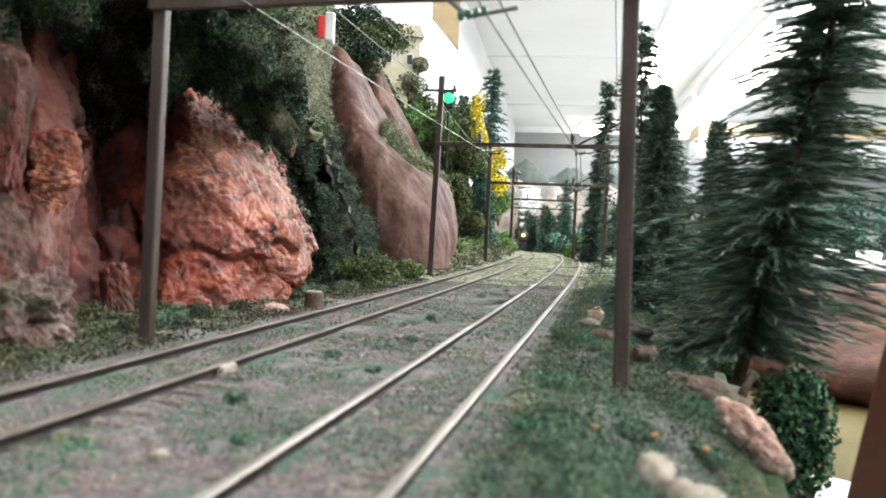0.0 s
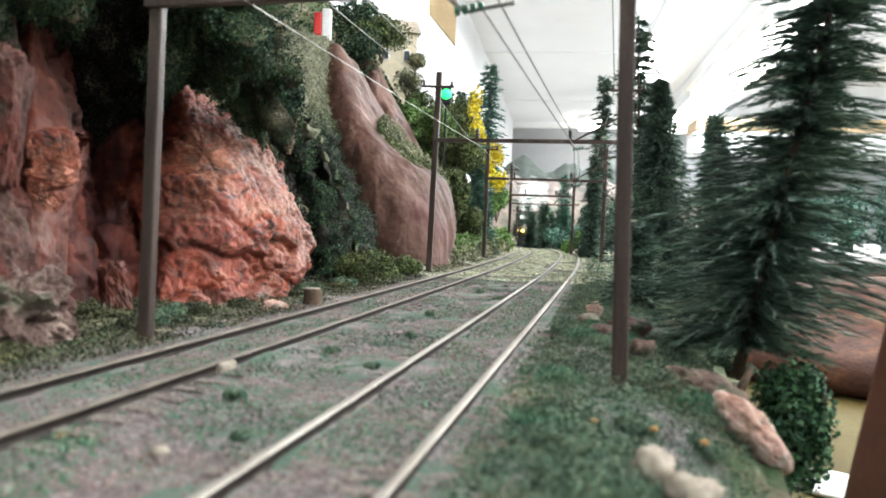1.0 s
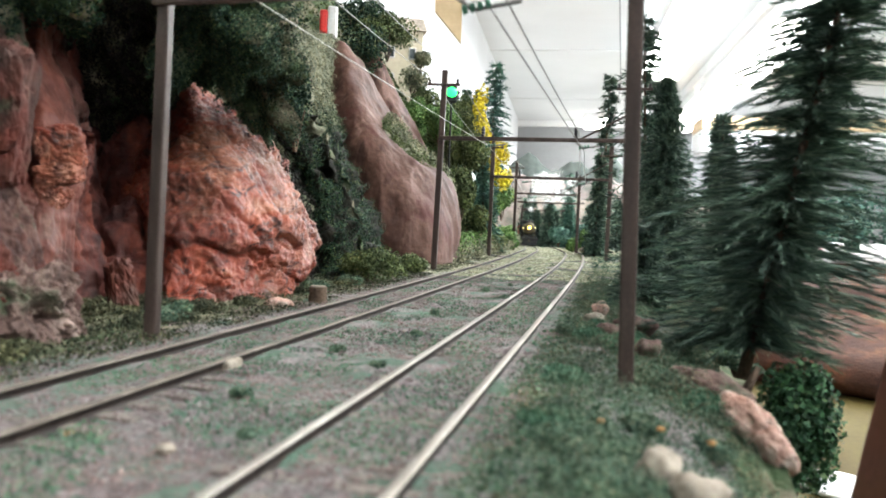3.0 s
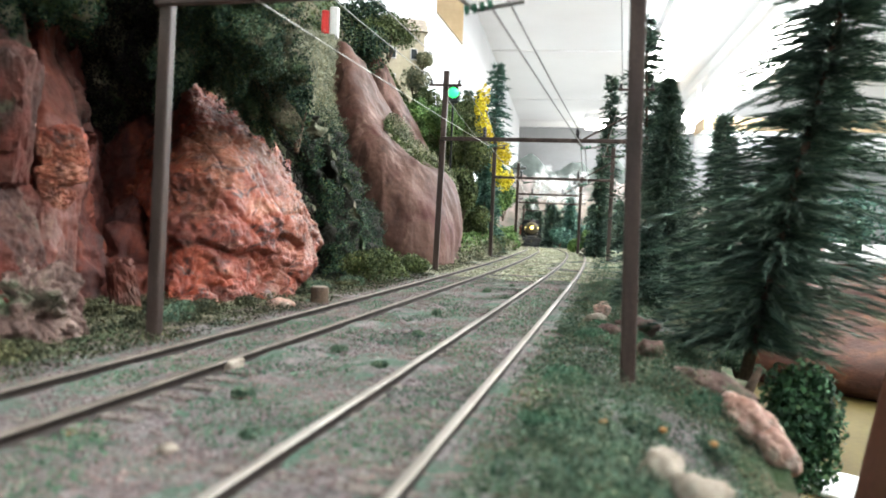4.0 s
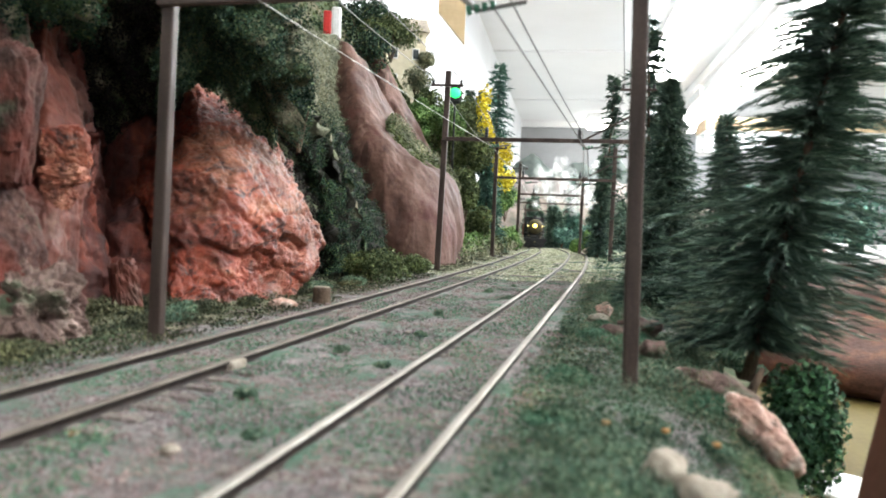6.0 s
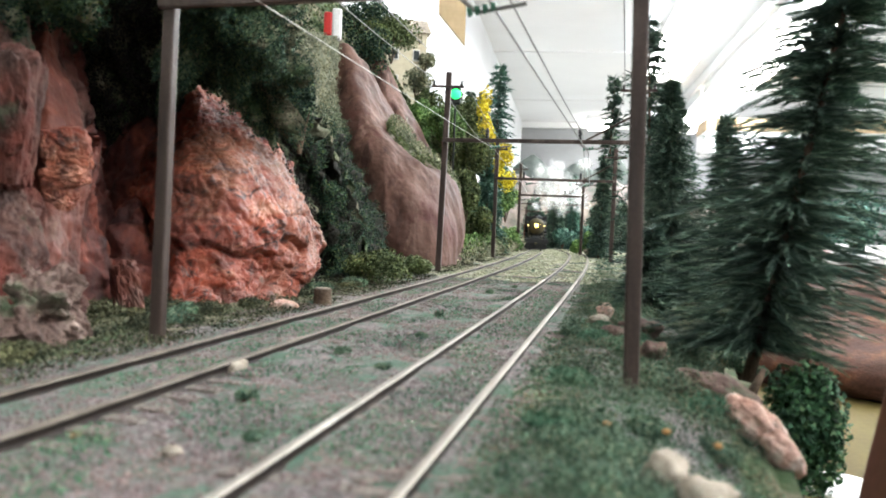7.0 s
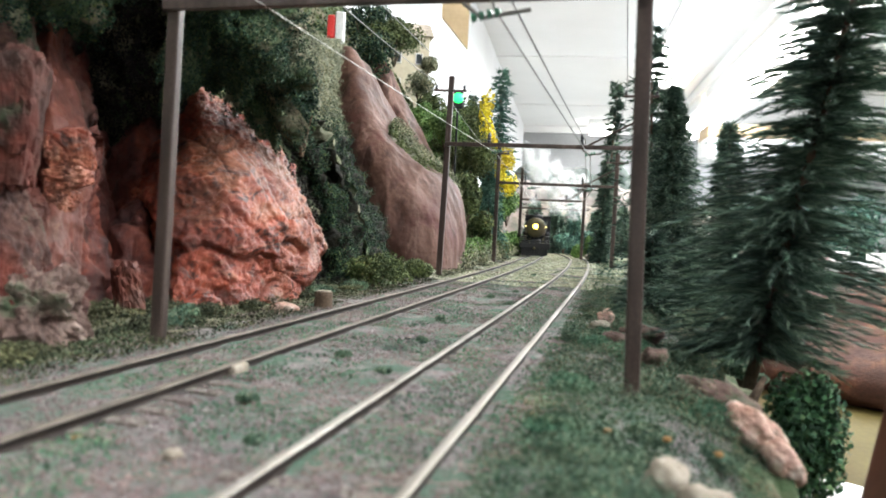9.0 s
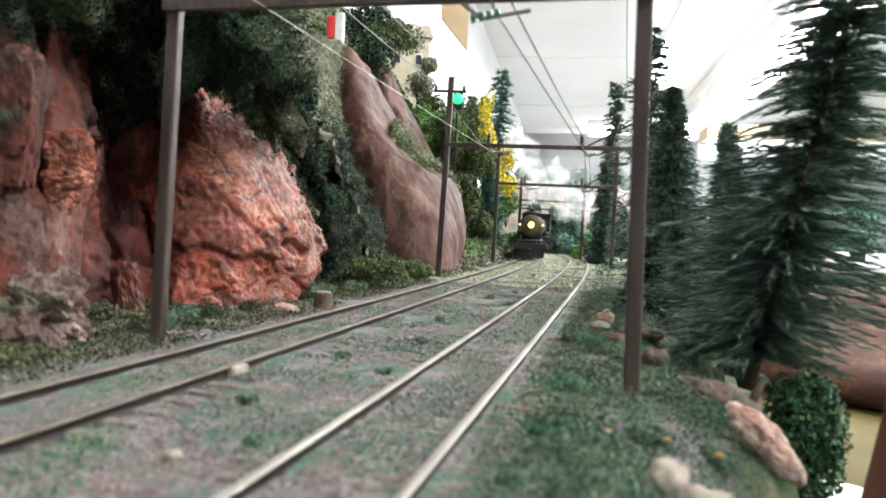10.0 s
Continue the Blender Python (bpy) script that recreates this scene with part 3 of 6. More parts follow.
def board():
    ns, no = 520, 190
    s = -0.1 + 2.5 * np.linspace(0, 1, ns) ** 1.55
    q = np.linspace(0, 1, no)
    S, Q = np.meshgrid(s, q, indexing="ij")
    Yc = np.interp(S, _s, _y)
    lo, hi = -0.3, edge(Yc)
    o = np.where(Q < 0.5, lo + (-0.06 - lo) * (Q / 0.5) ** 0.7, -0.06 + (hi + 0.06) * (Q - 0.5) / 0.5)
    X, Y, Z, th = line(S, o)
    Z = ground_z(S, o, X, Y)
    pts = np.stack([X, Y, Z], -1).reshape(-1, 3)
    pts[:, 2] += ground_rough(pts, o.ravel())
    faces = grid_faces(ns, no)
    mid = o.reshape(-1)[faces[:, 0]]
    slots = np.where((mid < -0.052) | (mid > 0.075), 1, 0)
    g = new("ground", mesh_np("ground", pts, faces, [M_GROUND, M_BANK], True, slots))
    tagged(g, "grey-brown ballast and green turf scattered over the layout board", "ground", kind="structure")
    # the board's sawn edge and its underside
    e = pts.reshape(ns, no, 3)[:, -1]
    low = e.copy()
    low[:, 2] = -0.13
    low[:, 0] += 0.004
    v = np.concatenate([e, low])
    f = np.stack([np.arange(ns - 1), np.arange(1, ns), ns + np.arange(1, ns), ns + np.arange(ns - 1)], 1)
    w = new("board_edge", mesh_np("board_edge", v, f, M_BANK, True))
    mod = w.modifiers.new("thick", "SOLIDIFY")
    mod.thickness, mod.offset = 0.006, 0.0
    tagged(w, "earth-brown rough edge of the layout board", "fascia", kind="structure")


board()


def layout_frame():
    g = thing("layout_table", "long wooden table frame that carries the model railway", "table", pose(*room(0.0, 1.45, -0.135), 0, 0, -math.degrees(HEAD)))
    part("tabletop", from_bm("tabletop", box_bm(0.5, 3.2, 0.018, (-0.115, 0, -0.009), bevel=0.002), M_POST), g)
    for x in (-0.34, 0.1):
        for y in (-1.5, 0.0, 1.5):
            part("leg", from_bm("leg", box_bm(0.045, 0.045, -FLOOR - 0.153, (x, y, -0.018 + (FLOOR + 0.153) / 2), bevel=0.003), M_POST), g)
    part("plinth", from_bm("plinth", box_bm(1.2, 0.5, 0.1, (0.42, 1.45, 0.05), bevel=0.003), M_POST), g, "low wooden base under the backdrop hills")


layout_frame()


def railtrack(side, head_mat, label):
    top = thing("railway_track", label, "track", group="parallel tracks")
    prof = [(-1.35, -2.6), (1.35, -2.6), (1.35, -2.25), (0.33, -1.95), (0.33, -0.85), (0.78, -0.6), (0.78, -0.12), (0.6, 0.0), (-0.6, 0.0), (-0.78, -0.12), (-0.78, -0.6), (-0.33, -0.85), (-0.33, -1.95), (-1.35, -2.25)]
    pr = np.array(prof) * MM
    n, k = 330, len(prof)
    s = -0.1 + 2.45 * np.linspace(0, 1, n) ** 1.3
    for d in (-1, 1):
        off = side * SPACING / 2 + d * GAUGE / 2
        v = np.empty((n, k, 3))
        for j, (po, pz) in enumerate(pr):
            X, Y, Z, th = line(s, off + po)
            v[:, j] = np.stack([X, Y, Z + pz], -1)
        i = np.arange(n - 1)
        f = np.concatenate([np.stack([i * k + j, i * k + (j + 1) % k, (i + 1) * k + (j + 1) % k, (i + 1) * k + j], 1) for j in range(k)])
        worn = np.where(s[:-1] < 0.4, 1, 2)          # the far end is coloured duller for the dark reflections there
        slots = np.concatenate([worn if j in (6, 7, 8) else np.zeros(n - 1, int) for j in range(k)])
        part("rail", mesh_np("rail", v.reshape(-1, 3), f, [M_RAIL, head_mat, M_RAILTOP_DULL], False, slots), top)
    tie = from_bm("sleeper", box_bm(0.03, 0.0026, 0.0019, bevel=0.0002), M_TIE)
    sp = 0.0068
    count = int(1.95 / sp)
    for i in range(count):
        si = 0.0 + i * sp
        X, Y, Z, th = line(si, side * SPACING / 2)
        r = ((i * 7919) % 97) / 97 - 0.5
        part("sleeper", tie, top, m=pose(float(X), float(Y), float(Z) - 0.00285 + 0.0002 * r, 0, 0, -math.degrees(float(th)) + r * 1.5))
    return top


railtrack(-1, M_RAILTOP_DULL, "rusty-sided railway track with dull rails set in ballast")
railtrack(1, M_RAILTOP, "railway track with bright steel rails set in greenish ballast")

# ---------------------------------------------------------------- the room


def wall_box(name, a0, a1, b0, b1, z0, z1, material, label, category):
    bm = bmesh.new()
    c = [(a0, b0), (a1, b0), (a1, b1), (a0, b1)]
    lo = [bm.verts.new(room(a, b, z0)) for a, b in c]
    hi = [bm.verts.new(room(a, b, z1)) for a, b in c]
    bm.faces.new(lo)
    bm.faces.new(hi)
    for i in range(4):
        bm.faces.new((lo[i], lo[(i + 1) % 4], hi[(i + 1) % 4], hi[i]))
    ob = new(name, from_bm(name, bm, material))
    return tagged(ob, label, category, kind="structure")


def make_room():
    wall_box("wall_west", WALL - 0.1, WALL, -2.6, BACK + 0.1, FLOOR, CEIL, M_WHITE_WALL, "plain white painted wall behind the layout", "wall")
    wall_box("wall_north", WALL, EAST, BACK, BACK + 0.1, FLOOR, CEIL, M_BACKSKY, "end wall painted as a soft grey sky", "wall")
    wall_box("wall_east", EAST, EAST + 0.1, -2.6, BACK + 0.1, FLOOR, CEIL, M_WHITE_WALL, "plain white painted room wall", "wall")
    wall_box("wall_south", WALL, EAST, -2.7, -2.6, FLOOR, CEIL, M_WHITE_WALL, "plain white painted room wall", "wall")
    wall_box("ceiling", WALL - 0.1, EAST + 0.1, -2.7, BACK + 0.1, CEIL, CEIL + 0.08, M_CEILING, "off-white painted ceiling", "ceiling")
    wall_box("floor", WALL - 0.1, EAST + 0.1, -2.7, BACK + 0.1, FLOOR - 0.08, FLOOR, M_FLOORING, "brownish floor covering", "floor")
    # cover strips between the ceiling boards, and the moulding along the end wall
    for b in (0.9, 2.3, 3.7, 5.1):
        wall_box("trim", WALL, 0.6, b, b + 0.02, CEIL - 0.006, CEIL + 0.001, M_CEILING, "painted cover strip on the ceiling", "trim")
    wall_box("trim", WALL, EAST, BACK - 0.06, BACK, CEIL - 0.05, CEIL - 0.001, M_CEILING, "painted moulding below the ceiling", "trim")
    # the added lamps get a housing and diffuser too
    for across, along, power in LAMPS:
        f = thing("fluorescent_light", "long white fluorescent fixture, seen or added, with a glowing diffuser", "ceiling light", pose(*room(across, along, CEIL - 0.08), 0, 0, -math.degrees(HEAD)), "ceiling lights")
        part("housing", from_bm("housing", box_bm(0.24, 1.5, 0.058, bevel=0.006), M_WHITEMETAL), f)
        for y in (-0.6, 0.6):
            part("hanger", from_bm("hanger", cone_bm(0.004, 0.004, (0, y, 0.028), (0, y, 0.08), 8), M_WHITEMETAL), f)
        part("diffuser", from_bm("diffuser", box_bm(0.2, 1.44, 0.02, (0, 0, -0.034), bevel=0.006), M_TUBE), f, "glowing white diffuser")
    f = thing("fluorescent_light", "short white ceiling lamp at the room's end", "ceiling light", pose(*room(*END_LAMP, CEIL - 0.06), 0, 0, -math.degrees(HEAD)), "ceiling lights")
    part("housing", from_bm("housing", box_bm(0.2, 0.3, 0.04, (0, 0, 0.04), bevel=0.004), M_WHITEMETAL), f)
    part("diffuser", from_bm("diffuser", box_bm(0.18, 0.28, 0.05, (0, 0, -0.006), bevel=0.006), M_TUBE), f, "glowing white diffuser")
    beam = thing("ceiling_beam", "grey painted beam running along the ceiling", "beam", pose(*room(0.735, 3.2, CEIL - 0.03), 0, 0, -math.degrees(HEAD)))
    part("board", from_bm("board", box_bm(0.035, 4.6, 0.058, bevel=0.004), M_CEILING), beam)
    hood = thing("hanging_board", "beige wooden board hanging from the ceiling", "board", pose(0, 1.0, 0))
    bm = bmesh.new()
    pts = [(-0.034, CEIL), (0.016, CEIL), (0.016, 0.279), (-0.022, 0.322)]
    fr = [bm.verts.new((x, 0, z)) for x, z in pts]
    bk = [bm.verts.new((x, 0.012, z)) for x, z in pts]
    bm.faces.new(fr)
    bm.faces.new(bk)
    for i in range(4):
        bm.faces.new((fr[i], fr[(i + 1) % 4], bk[(i + 1) % 4], bk[i]))
    part("panel", from_bm("panel", bm, M_BEIGE), hood)
    shelf = thing("wall_shelf", "beige wooden shelf board with a white front", "shelf", pose(*room(1.35, 4.3, 0.64), 0, 0, -math.degrees(HEAD)))
    part("board", from_bm("board", box_bm(1.2, 0.3, 0.07, bevel=0.004), M_BEIGE), shelf)
    for x in (-0.5, 0.5):
        part("hanger", from_bm("hanger", box_bm(0.02, 0.02, CEIL - 0.675, (x, 0, 0.035 + (CEIL - 0.675) / 2)), M_WHITEMETAL), shelf)
    part("front_panel", from_bm("front_panel", box_bm(1.2, 0.28, 0.12, (0, 0, -0.096), bevel=0.004), M_WHITEMETAL), shelf, "white painted front")


make_room()


def hills():
    """Soft painted hills that stand before the end wall."""
    for i, (x0, x1, y, h, seed) in enumerate([(0.15, 0.95, 2.75, 0.33, 1.0), (0.12, 1.0, 2.6, 0.24, 4.0), (0.1, 1.3, 2.45, 0.15, 7.0)]):
        nx, ny = 90, 14
        u, v = np.meshgrid(np.linspace(0, 1, nx), np.linspace(0, 1, ny), indexing="ij")
        X = x0 + (x1 - x0) * u
        ridge = np.sin(X[:, 0] * 38 + seed) * 0.5 + np.sin(X[:, 0] * 19 + 2 * seed) * 0.4 + 0.35 * fbm(np.stack([X[:, 0] * 0 + seed, X[:, 0], X[:, 0] * 0], 1), 30, 4, seed)
        crest = h * (0.86 + 0.13 * ridge) * np.clip(np.sin(np.pi * np.clip(u[:, 0], 0.02, 0.98)) * 2.2, 0, 1)
        Z = -0.05 + (crest[:, None] + 0.05) * np.sin(v * np.pi * 0.5)
        Y = y + 0.12 * v
        me = mesh_np("backdrop_hill", np.stack([X, Y, Z], -1).reshape(-1, 3), grid_faces(nx, ny), [M_HILLS[i]], True)
        tagged(new("backdrop", me), "misty grey-green hill modelled against the end wall", "backdrop", kind="structure")


M_HILLS = [surface("misty_hill_far", [(0.3, (0.045, 0.058, 0.053)), (0.7, (0.1, 0.115, 0.105))], 9, 0.95, 60, 0.25, 0.2, 0.002),
           surface("misty_hill_mid", [(0.3, (0.12, 0.14, 0.12)), (0.55, (0.26, 0.21, 0.195)), (0.7, (0.38, 0.34, 0.32))], 12, 0.95, 60, 0.3, 0.2, 0.002),
           surface("pinkish_hill_near", [(0.3, (0.07, 0.1, 0.07)), (0.5, (0.17, 0.145, 0.12)), (0.7, (0.29, 0.23, 0.2))], 16, 0.95, 80, 0.4, 0.3, 0.002)]
hills()

# ---------------------------------------------------------------- rock faces


def blocks(p, scale, seed=0.0):
    """Blocky fracture: each cell stands out by its own amount, with cracks between the cells."""
    step, crack = np.empty(len(p)), np.empty(len(p))
    for i, q in enumerate(p):
        w = Vector((q[0] * scale + seed, q[1] * scale, q[2] * scale - seed))
        w = w + 0.35 * noise.noise_vector(w * 1.3)
        d, c = noise.voronoi(w)
        step[i] = noise.noise(c[0] * 2.7)
        crack[i] = math.exp(-9.0 * (d[1] - d[0]))
    return step, crack


def relief_red(p):
    # plates that dip down to the right, broken by cracks, with grit between
    w = p @ np.array([[0.55, 0, 0.5], [0.2, 0.8, 0.1], [-0.3, 0, 1.25]])
    s1, c1 = blocks(w, 34, 3.0)
    s2, c2 = blocks(w, 105, 8.0)
    grit = smooth(0.5 + 1.4 * fbm(p, 38, 2, 31.0))
    return 0.0042 * s1 - 0.0016 * c1 + (0.0012 * s2 - 0.0006 * c2) * (0.4 + grit) + 0.0034 * (ridged(w, 21, 4, 2.0) - 1.1) + 0.0016 * grit * fbm(p, 210, 5, 5.0) + 0.0006 * fbm(p, 420, 3, 7.0)


def relief_cleft(p):
    q = p * np.array([1, 1, 0.22])
    return 0.007 * (ridged(q, 36, 4, 4.0) - 1.0) + 0.0024 * fbm(p, 110, 5, 1.0) + 0.0022 * (ridged(p * np.array([1, 1, 0.5]), 75, 4, 7.0) - 1.0)


def relief_column(p):
    return 0.0022 * fbm(p * np.array([1, 1, 0.3]), 60, 4, 21.0) + 0.0012 * (ridged(p, 48, 4, 23.0) - 1.0) + 0.0006 * fbm(p, 220, 4, 25.0)


def relief_grey(p):
    q = p * np.array([1, 1, 0.6])
    s1, c1 = blocks(q, 42, 13.0)
    s2, c2 = blocks(p, 130, 18.0)
    return 0.005 * s1 - 0.0016 * c1 + 0.0014 * s2 - 0.0004 * c2 + 0.005 * (ridged(q, 30, 6, 6.0) - 1.0) + 0.0014 * fbm(p, 150, 5, 3.0)


def relief_brown(p):
    q = p * np.array([1, 1, 0.4])
    w = p @ np.array([[1, 0, -0.45], [0, 1, 0], [0.35, 0, 0.3]])
    return 0.004 * fbm(q, 17, 3, 2.5) + 0.0034 * (ridged(w, 15, 3, 5.0) - 1.0) + 0.0012 * (ridged(w, 34, 3, 9.0) - 1.0) + 0.0006 * fbm(p, 110, 4, 1.0)


BLUFF = thing("rock_bluff", "red sandstone bluff with a dark cleft beside the track", "rock face")
BUTTRESS = thing("rock_buttress", "tall red and grey rock buttress with ledges", "rock face")
rock_face("red_face", "craggy red-orange sandstone face",
          [[(-97, 232, -11), (-80, 210, -3), (-70, 228, -3), (-61, 250, -3), (-55, 278, -3), (-58, 310, -1)],
           [(-110, 256, 15), (-88, 226, 15), (-72, 231, 17), (-61, 250, 16), (-54, 282, 16), (-56, 315, 18)],
           [(-122, 276, 38), (-97, 244, 37), (-75, 240, 40), (-67, 260, 39), (-61, 290, 40), (-63, 322, 39)],
           [(-126, 288, 59), (-102, 262, 58), (-87, 257, 60), (-77, 273, 59), (-72, 300, 57), (-74, 328, 55)],
           [(-129, 302, 77), (-111, 282, 77), (-99, 278, 79), (-90, 292, 73), (-84, 312, 68), (-85, 338, 66)]],
          260, 220, M_RED, relief_red, smooth=False, parent=BLUFF)
# the recess's shade is put into this face's colour
rock_face("cleft_face", "dark red rock cleft, darkened further for its shade, with steep vertical furrows",
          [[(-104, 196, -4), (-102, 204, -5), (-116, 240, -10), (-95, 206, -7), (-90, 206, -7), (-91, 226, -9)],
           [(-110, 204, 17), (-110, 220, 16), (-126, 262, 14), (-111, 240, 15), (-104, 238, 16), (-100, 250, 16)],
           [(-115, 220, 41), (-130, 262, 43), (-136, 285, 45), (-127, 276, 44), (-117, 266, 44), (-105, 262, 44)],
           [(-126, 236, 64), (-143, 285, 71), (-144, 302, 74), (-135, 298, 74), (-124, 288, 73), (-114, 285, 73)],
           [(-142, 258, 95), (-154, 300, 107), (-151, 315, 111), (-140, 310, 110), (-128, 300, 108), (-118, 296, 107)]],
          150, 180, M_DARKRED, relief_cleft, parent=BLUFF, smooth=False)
rock_face("buttress_face", "weathered red and grey rock",
          [[(-93, 138, -1), (-89, 148, -1), (-89, 160, 0), (-94, 180, 0), (-111, 218, -5)],
           [(-97, 143, 12), (-94, 156, 13), (-94, 168, 12), (-98, 186, 9), (-111, 218, 6)],
           [(-101, 149, 26), (-98, 160, 26), (-102, 176, 28), (-103, 192, 27), (-113, 222, 27)],
           [(-107, 157, 42), (-103, 166, 43), (-110, 188, 46), (-107, 202, 47), (-117, 232, 51)],
           [(-113, 165, 60), (-109, 174, 61), (-119, 200, 67), (-115, 210, 70), (-127, 242, 76)],
           [(-121, 176, 80), (-118, 186, 83), (-128, 214, 92), (-123, 220, 94), (-136, 252, 104)],
           [(-131, 190, 106), (-127, 200, 111), (-136, 226, 122), (-131, 232, 125), (-142, 262, 137)]],
          160, 200, M_GREYRED, relief_grey, smooth=False, parent=BUTTRESS)
rock_face("red_column", "dull red column of rock",
          [[(-94, 168, 2), (-93, 173, 2), (-96, 186, 0)],
           [(-98, 173, 20), (-96, 177, 20), (-100, 192, 19)],
           [(-102, 179, 31), (-99, 181, 31), (-101, 197, 32)],
           [(-109, 187, 47), (-104, 188, 47), (-104, 203, 48)],
           [(-117, 195, 63), (-111, 195, 63), (-112, 209, 66)],
           [(-120, 203, 77), (-116, 204, 78), (-119, 217, 81)],
           [(-124, 212, 93), (-122, 213, 93), (-124, 224, 97)]],
          70, 240, M_REDCOL, relief_column, parent=BUTTRESS)
rock_face("brown_rock", "smooth brown plaster rock face with vertical folds",
          [[(-57, 486, -7), (-37, 470, -3), (-21, 462, 0), (-6, 466, 0), (5, 492, -1), (10, 530, 2)],
           [(-65, 492, 25), (-48, 474, 27), (-26, 468, 28), (-7, 474, 27), (6, 500, 28), (11, 540, 30)],
           [(-79, 508, 52), (-60, 488, 56), (-40, 480, 61), (-21, 488, 58), (-4, 512, 61), (6, 550, 54)],
           [(-97, 530, 91), (-75, 506, 88), (-56, 500, 90), (-40, 508, 85), (-22, 532, 76), (-5, 565, 70)],
           [(-107, 555, 128), (-87, 535, 124), (-70, 530, 126), (-58, 542, 120), (-45, 562, 108), (-29, 592, 89)],
           [(-116, 582, 165), (-96, 566, 165), (-83, 560, 164), (-76, 572, 158), (-66, 592, 145), (-50, 622, 123)]],
          150, 130, M_BROWN, relief_brown)
rock_face("brown_rock_spur", "smooth brown rock spur rising among shrubs",
          [[(-66, 610, 60), (-48, 602, 62), (-22, 602, 60), (-10, 625, 60)],
           [(-70, 620, 120), (-52, 612, 118), (-24, 606, 95), (-14, 640, 85)],
           [(-74, 640, 175), (-60, 636, 168), (-34, 640, 122), (-26, 660, 110)]],
          60, 60, M_BROWN, relief_brown)

# ---------------------------------------------------------------- overhead line


def mast_mesh(h, w=0.0034):
    bm = box_bm(w, w * 0.82, h, (0, 0, h / 2 - 0.012), bevel=w * 0.14)
    return from_bm("mast", bm, M_MAST)


def gantry(left, right, beam_z, top_l, top_r, fittings=True, size=0.0034, arms=True, holds=(0.24, 0.72), leans=(0.0, 0.0)):
    """Two timber masts, a cross beam, crossarms, insulators and the arms that hold the wire."""
    l, r = Vector((*left, 0)), Vector((*right, 0))
    g = thing("catenary_gantry", "brown timber catenary gantry spanning both tracks", "gantry", pose(*left), "catenary gantries")
    d = r - l
    turn = Matrix.Rotation(math.atan2(d.y, d.x), 4, "Z")
    for at, h, lean in ((Vector(), top_l, leans[0]), (Vector((d.x, d.y, right[2] - left[2])), top_r, leans[1])):
        m = part("mast", mast_mesh(h + 0.012, size), g, m=Matrix.Translation(at) @ turn @ pose(0, 0, 0, 0, lean, 0))
        if arms:
            arm = from_bm("crossarm", box_bm(0.02, 0.0016, 0.0014, (0, -0.0022, h - 0.009), bevel=0.0003), M_MAST)
            a = part("crossarm", arm, m)
            for x in (-0.0085, 0.0085):
                part("insulator", from_bm("insulator", lathe_bm([(0.0006, 0), (0.001, 0.0006), (0.0006, 0.0012), (0.001, 0.0018), (0.0004, 0.0026)], 8), M_INSUL), m, m=pose(x, -0.0022, h - 0.0084))
    bz = beam_z - left[2]
    bm = box_bm(d.length, 0.0018, 0.0024, (d.length / 2, -0.0024, bz), bevel=0.0003)
    part("beam", from_bm("beam", bm, M_MAST), g, m=turn)
    if fittings:
        for x in (d.length * holds[0], d.length * holds[-1]) if len(holds) > 1 else (d.length * holds[0],):
            ins = from_bm("insulator", lathe_bm([(0.0009, 0), (0.0013, 0.001), (0.0008, 0.0018), (0.0013, 0.0026), (0.0008, 0.0034), (0.0013, 0.0042), (0.0006, 0.0062)], 10), M_INSUL)
            part("insulator", ins, g, "dark stacked insulator", turn @ pose(x, -0.0024, bz + 0.0012))
            ga = bmesh.new()
            cone_bm(0.00045, 0.00045, (x, -0.0024, bz - 0.0012), (x + 0.004, -0.0024, bz - 0.0045), 6, ga)
            cone_bm(0.00045, 0.00045, (x + 0.004, -0.0024, bz - 0.0045), (x + 0.014, -0.0024, bz - 0.003), 6, ga)
            part("registration_arm", from_bm("registration_arm", ga, M_WIRE), g, m=turn)
            gi = bmesh.new()
            for k in range(4):
                cone_bm(0.0011, 0.0008, (x + 0.002 + k * 0.0016, -0.0024, bz - 0.0044 + k * 0.0003), (x + 0.003 + k * 0.0016, -0.0024, bz - 0.0042 + k * 0.0003), 8, gi)
            part("arm_insulator", from_bm("arm_insulator", gi, M_INSUL_GREEN), g, "green ribbed insulator", turn)
        st = cone_bm(0.0006, 0.0006, (d.length * 0.75, -0.0024, bz + 0.001), (d.length, -0.0024, bz + 0.0165), 6)
        part("strut", from_bm("strut", st, M_MAST), g, m=turn)
    return g


gantry((-0.0665, 0.165, -0.003), (0.0378, 0.139, -0.003), 0.0756, 0.125, 0.122, size=0.0031, holds=(0.65,), leans=(1.1, -1.3))
gantry((-0.0036, 0.432, 0.002), (0.107, 0.408, 0.004), 0.0785, 0.1175, 0.113, size=0.0034, leans=(1.0, 0.0))
gantry((0.0445, 0.655, 0.0), (0.1495, 0.638, 0.002), 0.0715, 0.107, 0.100, size=0.0036)
gantry((0.092, 0.9, -0.004), (0.169, 0.884, -0.004), 0.068, 0.113, 0.096, size=0.0036)
gantry((0.123, 1.2, -0.008), (0.226, 1.185, -0.008), 0.067, 0.09, 0.085, fittings=False, size=0.0034)
gantry((0.175, 1.56, -0.012), (0.27, 1.54, -0.012), 0.062, 0.085, 0.085, fittings=False, size=0.0034)


